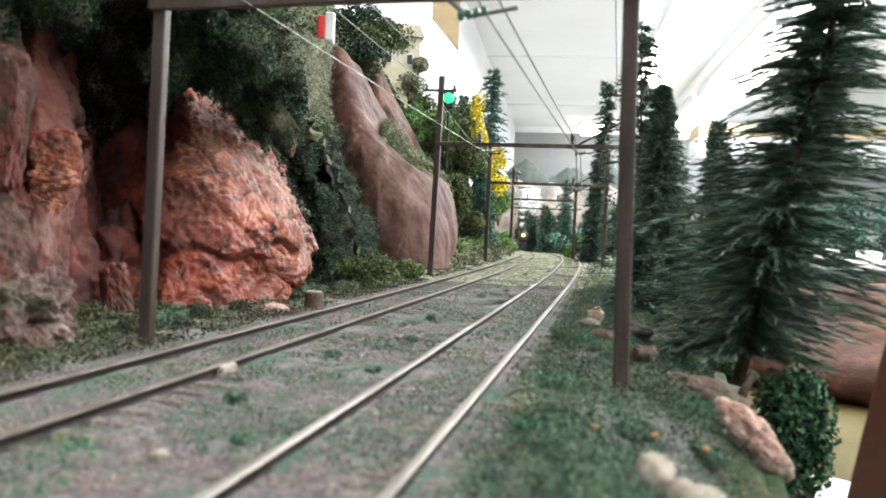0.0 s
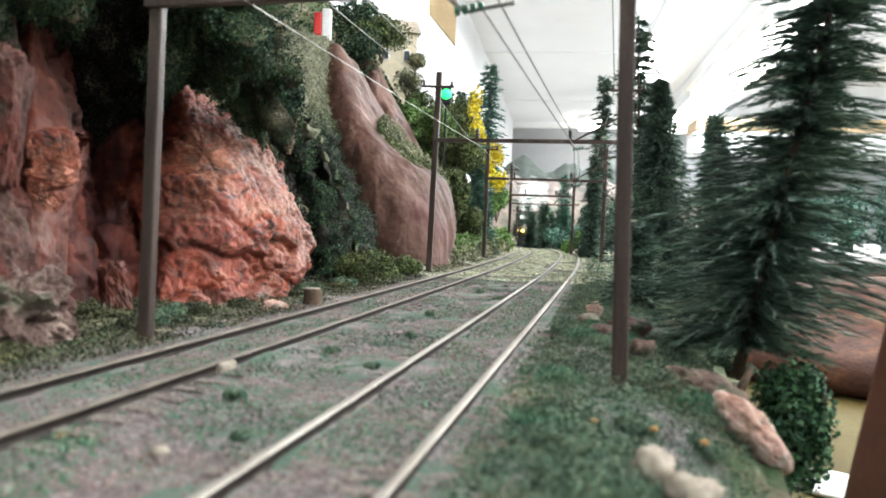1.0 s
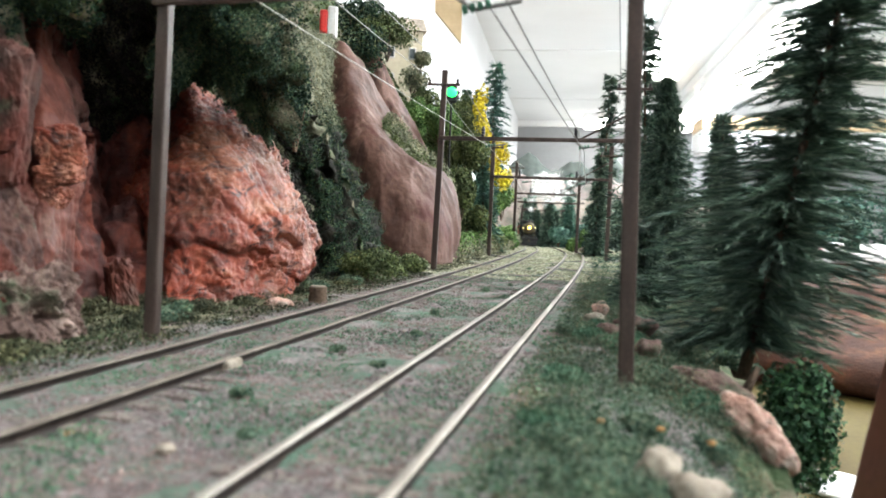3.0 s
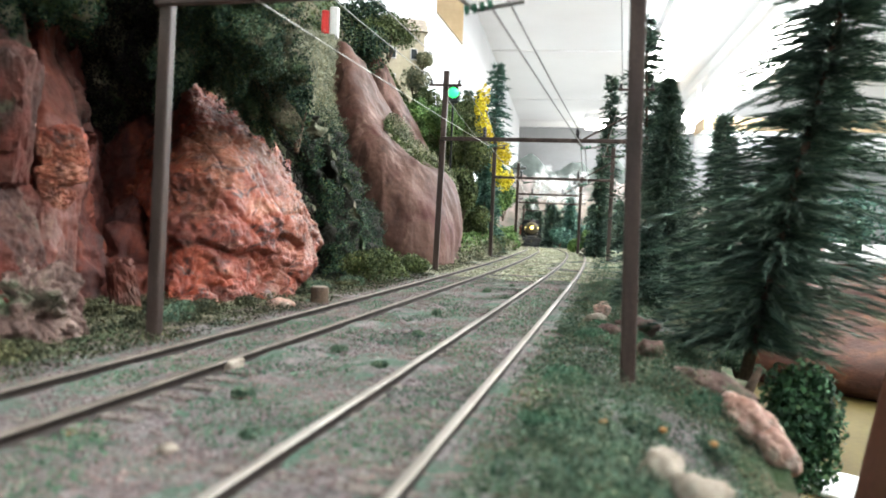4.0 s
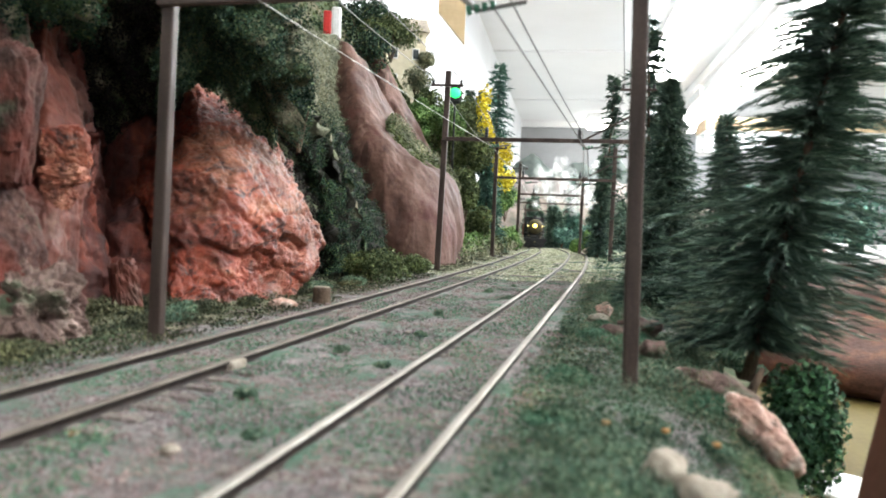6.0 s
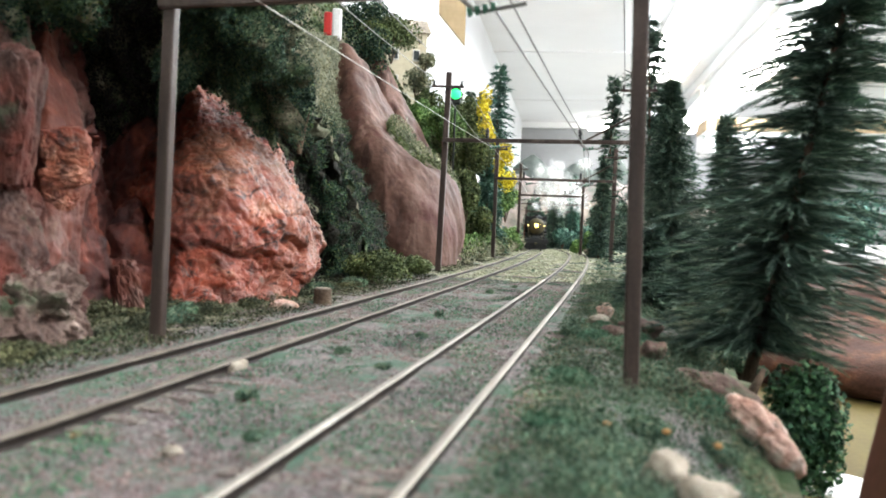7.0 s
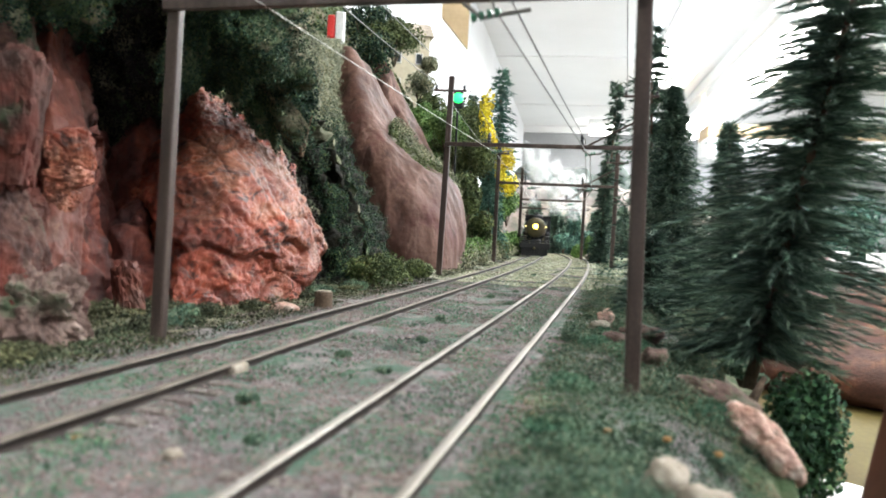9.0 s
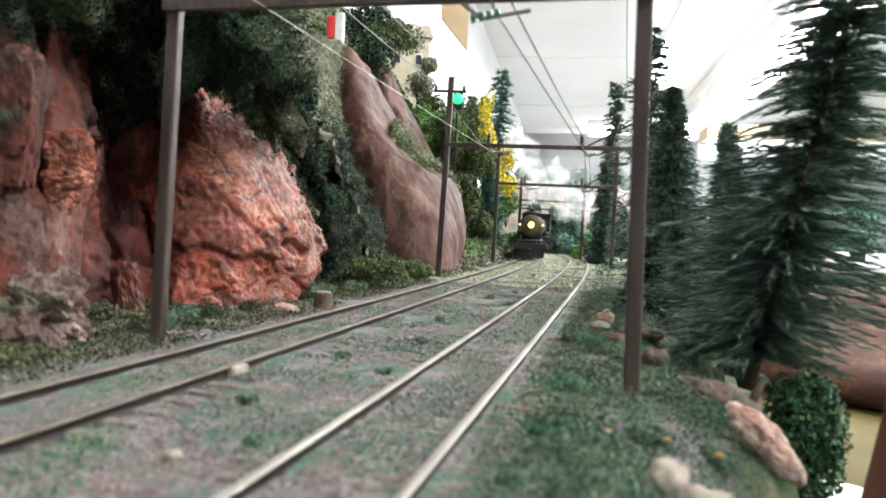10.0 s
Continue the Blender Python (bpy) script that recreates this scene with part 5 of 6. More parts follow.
def crag(name, label, at, size, material, seed, parent, turn=(0, 0, 0)):
    """A rough-hewn block: a rounded cuboid broken into facets."""
    bm = bmesh.new()
    bmesh.ops.create_cube(bm, size=2.0)
    bmesh.ops.subdivide_edges(bm, edges=bm.edges[:], cuts=13, use_grid_fill=True)
    for v in bm.verts:
        c = v.co.lerp(v.co.normalized() * 1.25, 0.45)
        w = c * 1.9 + Vector((seed, 0, -seed))
        d, cells = noise.voronoi(w)
        k = 1 + 0.16 * noise.noise(cells[0] * 2.7) - 0.08 * math.exp(-8 * (d[1] - d[0])) + 0.07 * noise.fractal(c * 5 + Vector((seed, seed, 0)), 0.8, 2.1, 4)
        v.co = Vector((c.x * size[0], c.y * size[1], c.z * size[2])) * (0.5 * k)
    return part(name, from_bm(name, bm, material), parent, label, pose(*at, *turn))


crag("ledge_block", "orange-red block standing out of the rock", (-0.098, 0.183, 0.043), (0.0105, 0.011, 0.0105), M_RED, 31.0, BUTTRESS, (0, -8, 25))
crag("ledge_block", "pinkish knob on the rock ledge", (-0.1, 0.179, 0.043), (0.0042, 0.0055, 0.0056), M_REDPALE, 33.0, BUTTRESS, (0, 8, 20))
crag("ledge_block", "pale orange block standing out of the rock", (-0.098, 0.182, 0.036), (0.0105, 0.011, 0.0056), M_REDPALE, 37.0, BUTTRESS, (0, -16, 15))
crag("ledge_block", "small reddish block below the ledge", (-0.099, 0.181, 0.031), (0.0065, 0.008, 0.0056), M_REDPALE, 39.0, BUTTRESS, (0, 22, 0))
crag("grey_shelf", "grey-brown weathered shelf of rock", (-0.1, 0.16, 0.047), (0.012, 0.014, 0.03), M_GREYRED, 43.0, BUTTRESS, (0, 5, 15))
crag("foot_lump", "red lump at the foot of the cleft", (-0.093, 0.208, 0.003), (0.007, 0.012, 0.019), M_REDCOL, 53.0, BLUFF, (0, -9, 35))
boulder("scree_foot", "grey-pink weathered foot of the rock", (-0.094, 0.158, 0.004), (0.012, 0.012, 0.0115), M_SCREE, 47.0, 5, amp=0.5, parent=BUTTRESS)
boulder("boulder", "pinkish grey slab of rock at the board's edge", (0.06, 0.133, -0.007), (0.0068, 0.0055, 0.0036), M_PINK, 2.4, 5, turn=40, amp=0.16)
boulder("boulder", "pinkish grey slab of rock at the board's edge", (0.063, 0.129, -0.011), (0.0054, 0.0048, 0.003), M_PINK, 17.9, 5, turn=52, amp=0.16)
boulder("boulder", "weathered pinkish rock below the fir", (0.057, 0.146, -0.004), (0.0085, 0.0075, 0.0036), M_SCREE, 28.0, 5, turn=16, amp=0.16)
boulder("stone", "pale rounded stone among scrub", (0.0272, 0.083, 0.0005), (0.0026, 0.0026, 0.002), M_PALESTONE, 5.0)
boulder("stone", "pale rounded stone among scrub", (0.0305, 0.079, -0.0012), (0.003, 0.0026, 0.0022), M_PALESTONE, 9.0)
boulder("stone", "small reddish stone beside the track", (0.0512, 0.222, 0.003), (0.0026, 0.0024, 0.0022), M_PINK, 12.0)
boulder("stone", "small pale stone beside the track", (0.0485, 0.218, 0.0005), (0.0032, 0.003, 0.0018), M_PALESTONE, 14.0)
boulder("stone", "small pale stone beside the track", (0.046, 0.2, -0.001), (0.0028, 0.003, 0.0016), M_PALESTONE, 16.0)
boulder("stone", "earth-brown stone on the shoulder", (0.056, 0.2, 0.0008), (0.006, 0.005, 0.003), M_SCREE, 18.0)
boulder("stone", "earth-brown stone on the shoulder", (0.0455, 0.186, 0.0006), (0.0042, 0.0036, 0.0028), M_SCREE, 22.0)
boulder("stone", "earth-brown stone on the shoulder", (0.05, 0.165, 0.0008), (0.0034, 0.003, 0.002), M_SCREE, 27.0)
boulder("stone", "small reddish stone at the rock's foot", (-0.052, 0.232, -0.001), (0.0045, 0.004, 0.0022), M_PINK, 20.0)
boulder("boulder", "pale sandy rock by the far track", (0.163, 0.76, 0.004), (0.012, 0.01, 0.006), M_PALESTONE, 24.0)


def joints():
    for x, y, turn, k in ((-0.0395, 0.1374, -14.0, 1.0), (0.0365, 0.4855, -13.0, 1.0)):
        bm = box_bm(0.0021 * k, 0.0052 * k, 0.0021, (0, 0, -0.0009), bevel=0.0006)
        ob = thing("rail_joint", "pale solder-bright rail joint on the running rail", "rail joint", pose(x, y, -0.0003, 0, 0, turn), "rail joints", data=from_bm("rail_joint", bm, M_PALESTONE, True))


joints()


boulder("chip", "small orange chip lying on the ballast", (-0.0485, 0.0941, -0.0022), (0.0009, 0.0009, 0.00054), M_FLECK, 0.0, 2)
boulder("chip", "small pale chip lying on the ballast", (-0.0338, 0.0895, -0.0022), (0.0013, 0.0013, 0.00078), M_PALESTONE, 3.0, 2)
boulder("chip", "small white chip lying on the ballast", (-0.0604, 0.1004, -0.0022), (0.0006, 0.0006, 0.00036), M_WHITEPLASTIC, 6.0, 2)
boulder("chip", "small orange chip lying on the ballast", (0.0243, 0.1009, 0.0006), (0.0006, 0.0006, 0.0004), M_FLECK, 9.0, 2)
boulder("chip", "small orange chip lying on the ballast", (0.0370, 0.0924, 0.0006), (0.0006, 0.0006, 0.0004), M_FLECK, 12.0, 2)
boulder("chip", "small orange chip lying on the ballast", (0.0352, 0.1080, -0.0022), (0.0007, 0.0007, 0.00042), M_FLECK, 15.0, 2)
boulder("chip", "small pale chip lying on the ballast", (-0.0089, 0.1931, -0.0022), (0.0006, 0.0006, 0.00036), M_PALESTONE, 18.0, 2)
boulder("chip", "small brown chip lying on the ballast", (-0.0083, 0.0816, -0.0022), (0.0014, 0.0014, 0.00084), M_TIE, 21.0, 2)


def broken_branch():
    g = thing("broken_branch", "short broken brown branch stuck in the ground", "branch", pose(0.0726, 0.1650, -0.0079))
    part("wood", from_bm("wood", cone_bm(0.0013, 0.0007, (0, 0, -0.002), (0.0050, 0.004, 0.0043), 7), M_BARK, True), g)


broken_branch()


def stump():
    g = thing("tree_stump", "short brown cut tree stump beside the track", "stump", pose(-0.0425, 0.25, -0.0035))
    part("trunk", from_bm("trunk", lathe_bm([(0.0042, 0), (0.0034, 0.0015), (0.0031, 0.0045), (0.0032, 0.0068), (0.0029, 0.007)], 18), M_BARK, True), g)
    part("cut_face", from_bm("cut_face", lathe_bm([(0.0027, 0.007), (0.0026, 0.0073)], 18), M_PALESTONE), g, "pale cut face")


stump()

# ---------------------------------------------------------------- buildings on the hill


def house():
    g = thing("hillside_house", "cream rendered house half hidden by shrubs", "house", pose(-0.062, 0.9, 0.17, 0, 0, 12))
    part("wall", from_bm("wall", box_bm(0.05, 0.05, 0.09, (0, 0, 0.045), bevel=0.0006), M_CREAM), g)
    bm = bmesh.new()
    v = [bm.verts.new(p) for p in ((-0.029, -0.029, 0.09), (0.029, -0.029, 0.09), (0.029, 0.029, 0.09), (-0.029, 0.029, 0.09), (-0.029, 0, 0.112), (0.029, 0, 0.112))]
    for f in ((0, 1, 5, 4), (2, 3, 4, 5), (0, 4, 3), (1, 2, 5), (0, 3, 2, 1)):
        bm.faces.new([v[i] for i in f])
    part("roof", from_bm("roof", bm, M_PALESTONE), g, "sandy pitched roof")
    for x in (-0.014, 0.012):
        for z in (0.03, 0.062):
            w = part("window", from_bm("window", box_bm(0.009, 0.002, 0.014, (x, -0.0255, z), bevel=0.0004), M_WHITEPLASTIC), g)
            part("pane", from_bm("pane", box_bm(0.0066, 0.001, 0.0115, (x, -0.0268, z)), M_GLASSDARK), w)


house()


def trackside_box():
    g = thing("red_white_figure_box", "small red and white box on the hilltop", "box", pose(-0.0955, 0.56, 0.168))
    g.name = "lineside_box"
    part("white_body", from_bm("white_body", box_bm(0.007, 0.006, 0.024, (0.004, 0, 0.012), bevel=0.0012), M_WHITEPLASTIC), g, "white half of the box")
    part("red_body", from_bm("red_body", box_bm(0.006, 0.006, 0.018, (-0.0028, 0, 0.012), bevel=0.0012), M_REDPLASTIC), g, "red half of the box")


trackside_box()

# ---------------------------------------------------------------- what lies beyond the board's edge


def beyond():
    t = thing("side_table", "yellowish varnished board beside the layout", "table", pose(0.62, 0.75, -0.115))
    part("tabletop", from_bm("tabletop", box_bm(0.96, 1.9, 0.02, bevel=0.002), M_YELLOWBOARD), t)
    for x in (-0.44, 0.44):
        for y in (-0.9, 0.9):
            part("leg", from_bm("leg", box_bm(0.04, 0.04, 1.02, (x, y, -0.525), bevel=0.003), M_POST), t)
    d = thing("saucer", "white round plastic lid lying on the board", "lid", pose(0.2162, 0.3729, -0.1048))
    part("lid", from_bm("lid", lathe_bm([(0.0, 0.0), (0.02, 0.0), (0.022, 0.002), (0.021, 0.003), (0.0, 0.0032)], 32), M_WHITEPLASTIC, True), d)
    p = thing("wooden_post", "reddish-brown wooden post at the board's edge", "post", pose(0.0872, 0.115, 0.03, 0, 10.5, 0))
    part("shaft", from_bm("shaft", box_bm(0.012, 0.012, 0.2, (0, 0, 0), bevel=0.001), M_POST), p)
    b = thing("side_bank", "reddish-brown modelled bank on the neighbouring board", "bank", pose(0.5, 0.8, -0.105))
    bm = bmesh.new()
    bmesh.ops.create_icosphere(bm, subdivisions=4, radius=1.0)
    for v in bm.verts:
        k = 1 + 0.2 * noise.fractal(v.co * 2.0, 1.0, 2.0, 4)
        v.co = Vector((v.co.x * 0.28 * k, v.co.y * 0.24 * k, max(0, v.co.z) * 0.085 * k))
    part("slope", from_bm("slope", bm, M_REDEARTH, True), b)
    for i, (x, y) in enumerate(((0.6, 1.3), (0.68, 1.28), (0.76, 1.3), (0.84, 1.27), (0.92, 1.3))):
        bush("bush", "green hedge tree on the neighbouring board", (x, y, 0.03), (0.06, 0.05, 0.13), 1500, M_TEAL, 0.006, group="hedge")
    s = thing("display_shelf", "white shelf with small red and white models", "shelf", pose(0.75, 1.05, 0.0))
    part("board", from_bm("board", box_bm(0.62, 0.16, 0.012, bevel=0.002), M_WHITEMETAL), s)
    part("bracket", from_bm("bracket", box_bm(0.58, 0.12, 0.1, (0, 0, -0.056), bevel=0.003), M_POST), s, "brown wooden base")
    for x, m in ((-0.24, M_REDPLASTIC), (-0.2, M_WHITEPLASTIC), (-0.14, M_WHITEPLASTIC), (-0.08, M_REDPLASTIC)):
        c = thing("model_box", "small plastic model on a shelf", "model", pose(0.75 + x, 1.0, 0.006), "shelf models")
        part("body", from_bm("body", box_bm(0.03, 0.016, 0.016, (0, 0, 0.008), bevel=0.002), m), c)


beyond()

# ---------------------------------------------------------------- small growth and gravel


def on_ground(n, s0, s1, o0, o1, power=1.8):
    s = s0 + (s1 - s0) * rng.random(n) ** power
    o = o0 + (o1 - o0) * rng.random(n)
    X, Y, Z, th = line(s, o)
    return np.stack([X, Y, ground_z(s, o, X, Y)], 1), o


def clear_of_rails(p, o):
    a = np.abs(np.abs(np.abs(o) - SPACING / 2) - GAUGE / 2)
    return p[a > 0.0016]


def scatter():
    p, o = on_ground(120000, 0.03, 0.9, -0.06, 0.055)
    p = clear_of_rails(p, o)
    p[:, 2] += 0.0002
    g = thing("gravel", "fine pinkish grey ballast chips between the rails", "gravel", kind="stuff", data=mesh_np("gravel", *stones_np(p, 0.00025), M_STONE))
    p, o = on_ground(150000, 0.03, 1.0, -0.035, 0.09)
    f = fbm(p, 45, 2, 11.0)
    p = clear_of_rails(p[f > -0.12], o[f > -0.12])
    up = np.tile((0, 0, 1.0), (len(p), 1))
    p[:, 2] += 0.0003
    thing("turf", "green flock turf scattered over the ballast", "turf", kind="stuff", data=mesh_np("turf", *leaves(p, up, 0.00052, 1.0), M_TURF))
    p, o = on_ground(64000, 0.05, 0.75, -0.1, -0.043, 1.3)
    p[:, 2] += 0.0028 * rng.random(len(p)) * np.clip(fbm(p, 60, 2, 2.0) + 0.5, 0.1, 1)
    up = np.tile((0, 0, 1.0), (len(p), 1))
    thing("scrub", "low olive scrub along the track's edge", "scrub", kind="stuff", data=mesh_np("scrub", *leaves(p, up, 0.00075, 1.2), M_SCRUB))
    p, o = on_ground(26000, 0.05, 0.9, 0.042, 0.1, 1.5)
    p = p[o < edge(p[:, 1]) - 0.002]
    p[:, 2] += 0.0025 * rng.random(len(p)) * np.clip(fbm(p, 60, 2, 7.0) + 0.5, 0.1, 1)
    up = np.tile((0, 0, 1.0), (len(p), 1))
    thing("scrub", "mixed green scrub on the track's shoulder", "scrub", kind="stuff", data=mesh_np("scrub", *leaves(p, up, 0.0010, 1.2), M_SHOULDER))
    for n, m, seed, size, label in ((150000, M_SHOULDER, 7.0, 0.00055, "soft grey-green scrub matted over the shoulder"), (60000, M_DRY, 13.0, 0.0006, "dry olive-brown scrub matted over the shoulder"), (26000, M_TURF, 19.0, 0.0005, "bright green flock strewn over the shoulder")):
        p, o = on_ground(n, 0.03, 0.4, 0.038, 0.108, 1.3)
        inside = o < edge(p[:, 1]) - 0.002
        p, o = p[inside], o[inside]
        g = fbm(p, 55, 3, seed)
        keep = (g > -0.1) if m is not M_SHOULDER else (g > -9)
        p, g, o = p[keep], g[keep], o[keep]
        p[:, 2] += ground_rough(p, o)
        p[:, 2] += 0.0065 * rng.random(len(p)) * np.clip(g + 0.5, 0.22, 1) * smooth((o - 0.038) / 0.012)
        up = np.tile((0, 0, 1.0), (len(p), 1))
        thing("scrub", label, "scrub", kind="stuff", data=mesh_np("scrub", *leaves(p, up, size, 1.5, 0.0, 0.4), m))
    # pale straw-coloured flock where the line comes over its crest
    p, o = on_ground(120000, 0.4, 1.6, -0.06, 0.085, 1.0)
    p = clear_of_rails(p, o)
    p = p[fbm(p, 30, 2, 23.0) > -0.25]
    p[:, 2] += 0.0004
    up = np.tile((0, 0, 1.0), (len(p), 1))
    thing("turf", "pale straw and yellow-green flock strewn over the far ballast", "turf", kind="stuff", data=mesh_np("turf", *leaves(p, up, 0.0011, 0.7), M_STRAW))
    # growth over the hillside
    n = 60000
    s = 0.12 + 1.3 * rng.random(n)
    X, Y, Z, th = line(s, 0)
    o = -foot(Y) - 0.005 - 0.17 * rng.random(n)
    X, Y, Z, th = line(s, o)
    p = np.stack([X, Y, ground_z(s, o, X, Y) + 0.004 * rng.random(n)], 1)
    up = unit(np.tile((0.8, -0.2, 0.6), (n, 1)))
    thing("hillside_growth", "dense olive growth covering the hillside", "foliage", kind="stuff", data=mesh_np("hillside_growth", *leaves(p, up, 0.0032, 1.0), M_OLIVE))


scatter()

TUFTS = [(0.055, 0.24), (0.005, 0.195), (-0.002, 0.24), (0.012, 0.3), (0.01, 0.15), (-0.004, 0.12), (0.006, 0.36), (0.042, 0.3), (0.05, 0.41), (0.012, 0.45), (-0.001, 0.33), (0.008, 0.1), (0.04, 0.16), (-0.006, 0.165), (0.013, 0.55), (0.046, 0.52), (0.04, 0.47), (0.0, 0.5)]
for o, s in TUFTS:
    X, Y, Z, th = line(s, o)
    bush("tuft", "small dark green tuft growing in the ballast", (float(X), float(Y), -0.0022), (0.0024, 0.0022, 0.0015), 420, M_SHOULDER, 0.0006, "tuft", 5, "ballast tufts")

# ---------------------------------------------------------------- the train


def locomotive():
    """A black steam engine; x across, y towards its front, origin on the rails below the pilot."""
    g = thing("steam_locomotive", "black steam locomotive with a lit yellow headlamp", "locomotive")
    part("smokebox", from_bm("smokebox", lathe_bm([(0.0128, -0.03), (0.0128, -0.0065), (0.0124, -0.006), (0.0118, -0.0055)], 36, "Y"), M_BLACK, False), g, m=pose(0, 0, 0.0345))
    part("smokebox_door", from_bm("smokebox_door", lathe_bm([(0.0118, -0.0056), (0.0112, -0.004), (0.007, -0.0028), (0.0001, -0.0022)], 36, "Y"), M_GRAPHITE, True), g, "dull graphite smokebox door, tinted yellowish for the headlamp glow", pose(0, 0, 0.0345))
    part("boiler", from_bm("boiler", lathe_bm([(0.0126, -0.125), (0.0126, -0.031), (0.0122, -0.03)], 32, "Y"), M_BLACK, True), g, m=pose(0, 0, 0.0345))
    for y in (-0.05, -0.075, -0.1):
        part("boiler_band", from_bm("boiler_band", lathe_bm([(0.0129, y - 0.0006), (0.0129, y + 0.0006)], 32, "Y"), M_GRAPHITE, True), g, m=pose(0, 0, 0.0345))
    part("stack", from_bm("stack", lathe_bm([(0.0034, 0), (0.0028, 0.0015), (0.0027, 0.005), (0.0032, 0.0062), (0.003, 0.0066)], 20), M_BLACK, True), g, m=pose(0, -0.017, 0.0462))
    part("bell", from_bm("bell", lathe_bm([(0.0019, 0), (0.0014, 0.001), (0.0011, 0.0022), (0.0004, 0.003)], 14), M_BRASS, True), g, "small brass bell", pose(-0.0055, -0.012, 0.0465))
    part("feedwater_heater", from_bm("feedwater_heater", cone_bm(0.0025, 0.0025, (-0.008, -0.009, 0.0475), (0.008, -0.009, 0.0475), 14), M_BLACK, True), g)
    for y, r in ((-0.045, 0.005), (-0.085, 0.0055)):
        part("dome", from_bm("dome", lathe_bm([(r, 0), (r * 0.95, 0.004), (r * 0.6, 0.0068), (0.0002, 0.0075)], 20), M_BLACK, True), g, m=pose(0, y, 0.045))
    lamp = part("headlamp", from_bm("headlamp", lathe_bm([(0.0026, -0.004), (0.0034, -0.002), (0.0036, 0.0012), (0.0031, 0.0013)], 24, "Y"), M_BLACK, True), g, "round headlamp housing", pose(0, 0.0005, 0.0358))
    part("lens", from_bm("lens", lathe_bm([(0.0001, 0.0028), (0.002, 0.0022), (0.003, 0.0013), (0.003, 0.001)], 24, "Y"), M_HEADLAMP, True), lamp, "glowing yellow lens")
    for x in (-0.0118, 0.0118):
        mk = part("marker_lamp", from_bm("marker_lamp", box_bm(0.002, 0.002, 0.0026, bevel=0.0004), M_BLACK), g, m=pose(x, -0.004, 0.0358))
        part("lens", from_bm("lens", lathe_bm([(0.0009, 0.001), (0.0008, 0.0014), (0.0001, 0.0017)], 10, "Y"), M_MARKER, True), mk, "small glowing marker lens")
        rail = bmesh.new()
        cone_bm(0.0004, 0.0004, (x * 0.98, -0.002, 0.0345), (x * 0.86, 0.004, 0.0185), 6, rail)
        cone_bm(0.0004, 0.0004, (x * 0.98, -0.002, 0.0345), (x * 1.1, -0.03, 0.042), 6, rail)
        part("handrail", from_bm("handrail", rail, M_GRAPHITE), g, "pale wire handrail")
        part("cylinder", from_bm("cylinder", cone_bm(0.0048, 0.0048, (x * 1.15, -0.035, 0.012), (x * 1.15, -0.013, 0.012), 20), M_BLACK, True), g)
        part("running_board", from_bm("running_board", box_bm(0.0055, 0.1, 0.0012, (x * 1.2, -0.07, 0.0235), bevel=0.0003), M_BLACK), g)
        part("air_tank", from_bm("air_tank", cone_bm(0.003, 0.003, (x * 1.15, -0.09, 0.0275), (x * 1.15, -0.05, 0.0275), 14), M_BLACK, True), g)
        for y in (-0.05, -0.073, -0.096):
            wh = part("driving_wheel", from_bm("driving_wheel", lathe_bm([(0.0098, -0.0012), (0.0104, -0.001), (0.0104, 0.0006), (0.0092, 0.001)], 28), M_BLACK, True), g, m=pose(x * 0.72, y, 0.0103, 0, 90, 0))
            part("tyre", from_bm("tyre", lathe_bm([(0.0103, -0.0014), (0.0107, -0.0013), (0.0105, 0.0008), (0.01, 0.0008)], 28), M_GRAPHITE, True), wh, "worn grey tyre")
        for y in (-0.008, -0.12):
            part("pony_wheel", from_bm("pony_wheel", lathe_bm([(0.0052, -0.001), (0.0056, -0.0008), (0.0054, 0.0008), (0.0048, 0.001)], 22), M_BLACK, True), g, m=pose(x * 0.72, y, 0.0055, 0, 90, 0))
        part("side_rod", from_bm("side_rod", box_bm(0.0012, 0.05, 0.002, (x * 0.9, -0.073, 0.0085), bevel=0.0003), M_GRAPHITE), g, "grey steel side rod")
    part("frame", from_bm("frame", box_bm(0.011, 0.128, 0.009, (0, -0.062, 0.0155), bevel=0.0006), M_BLACK), g)
    part("pilot_deck", from_bm("pilot_deck", box_bm(0.031, 0.018, 0.0016, (0, 0.004, 0.0185), bevel=0.0004), M_BLACK), g)
    part("pilot_beam", from_bm("pilot_beam", box_bm(0.0355, 0.004, 0.0062, (0, 0.014, 0.0135), bevel=0.0006), M_BLACK), g)
    plough = bmesh.new()
    for i in range(11):
        x = -0.0145 + i * 0.0029
        cone_bm(0.0007, 0.0006, (x, 0.0145, 0.0108), (x * 0.9, 0.0205 - abs(x) * 0.35, 0.0022), 6, plough)
    box_bm(0.028, 0.0015, 0.0015, (0, 0.0168, 0.0026), 0.0003, plough)
    part("pilot", from_bm("pilot", plough, M_BLACK), g, "slatted black cowcatcher")
    part("footboard", from_bm("footboard", box_bm(0.031, 0.002, 0.0085, (0, 0.0135, 0.0066), bevel=0.0005), M_BLACK), g)
    part("coupler", from_bm("coupler", box_bm(0.003, 0.006, 0.003, (0, 0.018, 0.0105), bevel=0.0008), M_GRAPHITE), g)
    cab = part("cab", from_bm("cab", box_bm(0.034, 0.026, 0.026, (0, -0.137, 0.036), bevel=0.0008), M_BLACK), g)
    part("cab_roof", from_bm("cab_roof", box_bm(0.0355, 0.029, 0.0022, (0, -0.137, 0.0503), bevel=0.001), M_BLACK), g)
    for x in (-0.0125, 0.0125):
        part("front_window", from_bm("front_window", box_bm(0.006, 0.0008, 0.006, (x, -0.1238, 0.042), bevel=0.0002), M_GLASSDARK), cab)
    return g


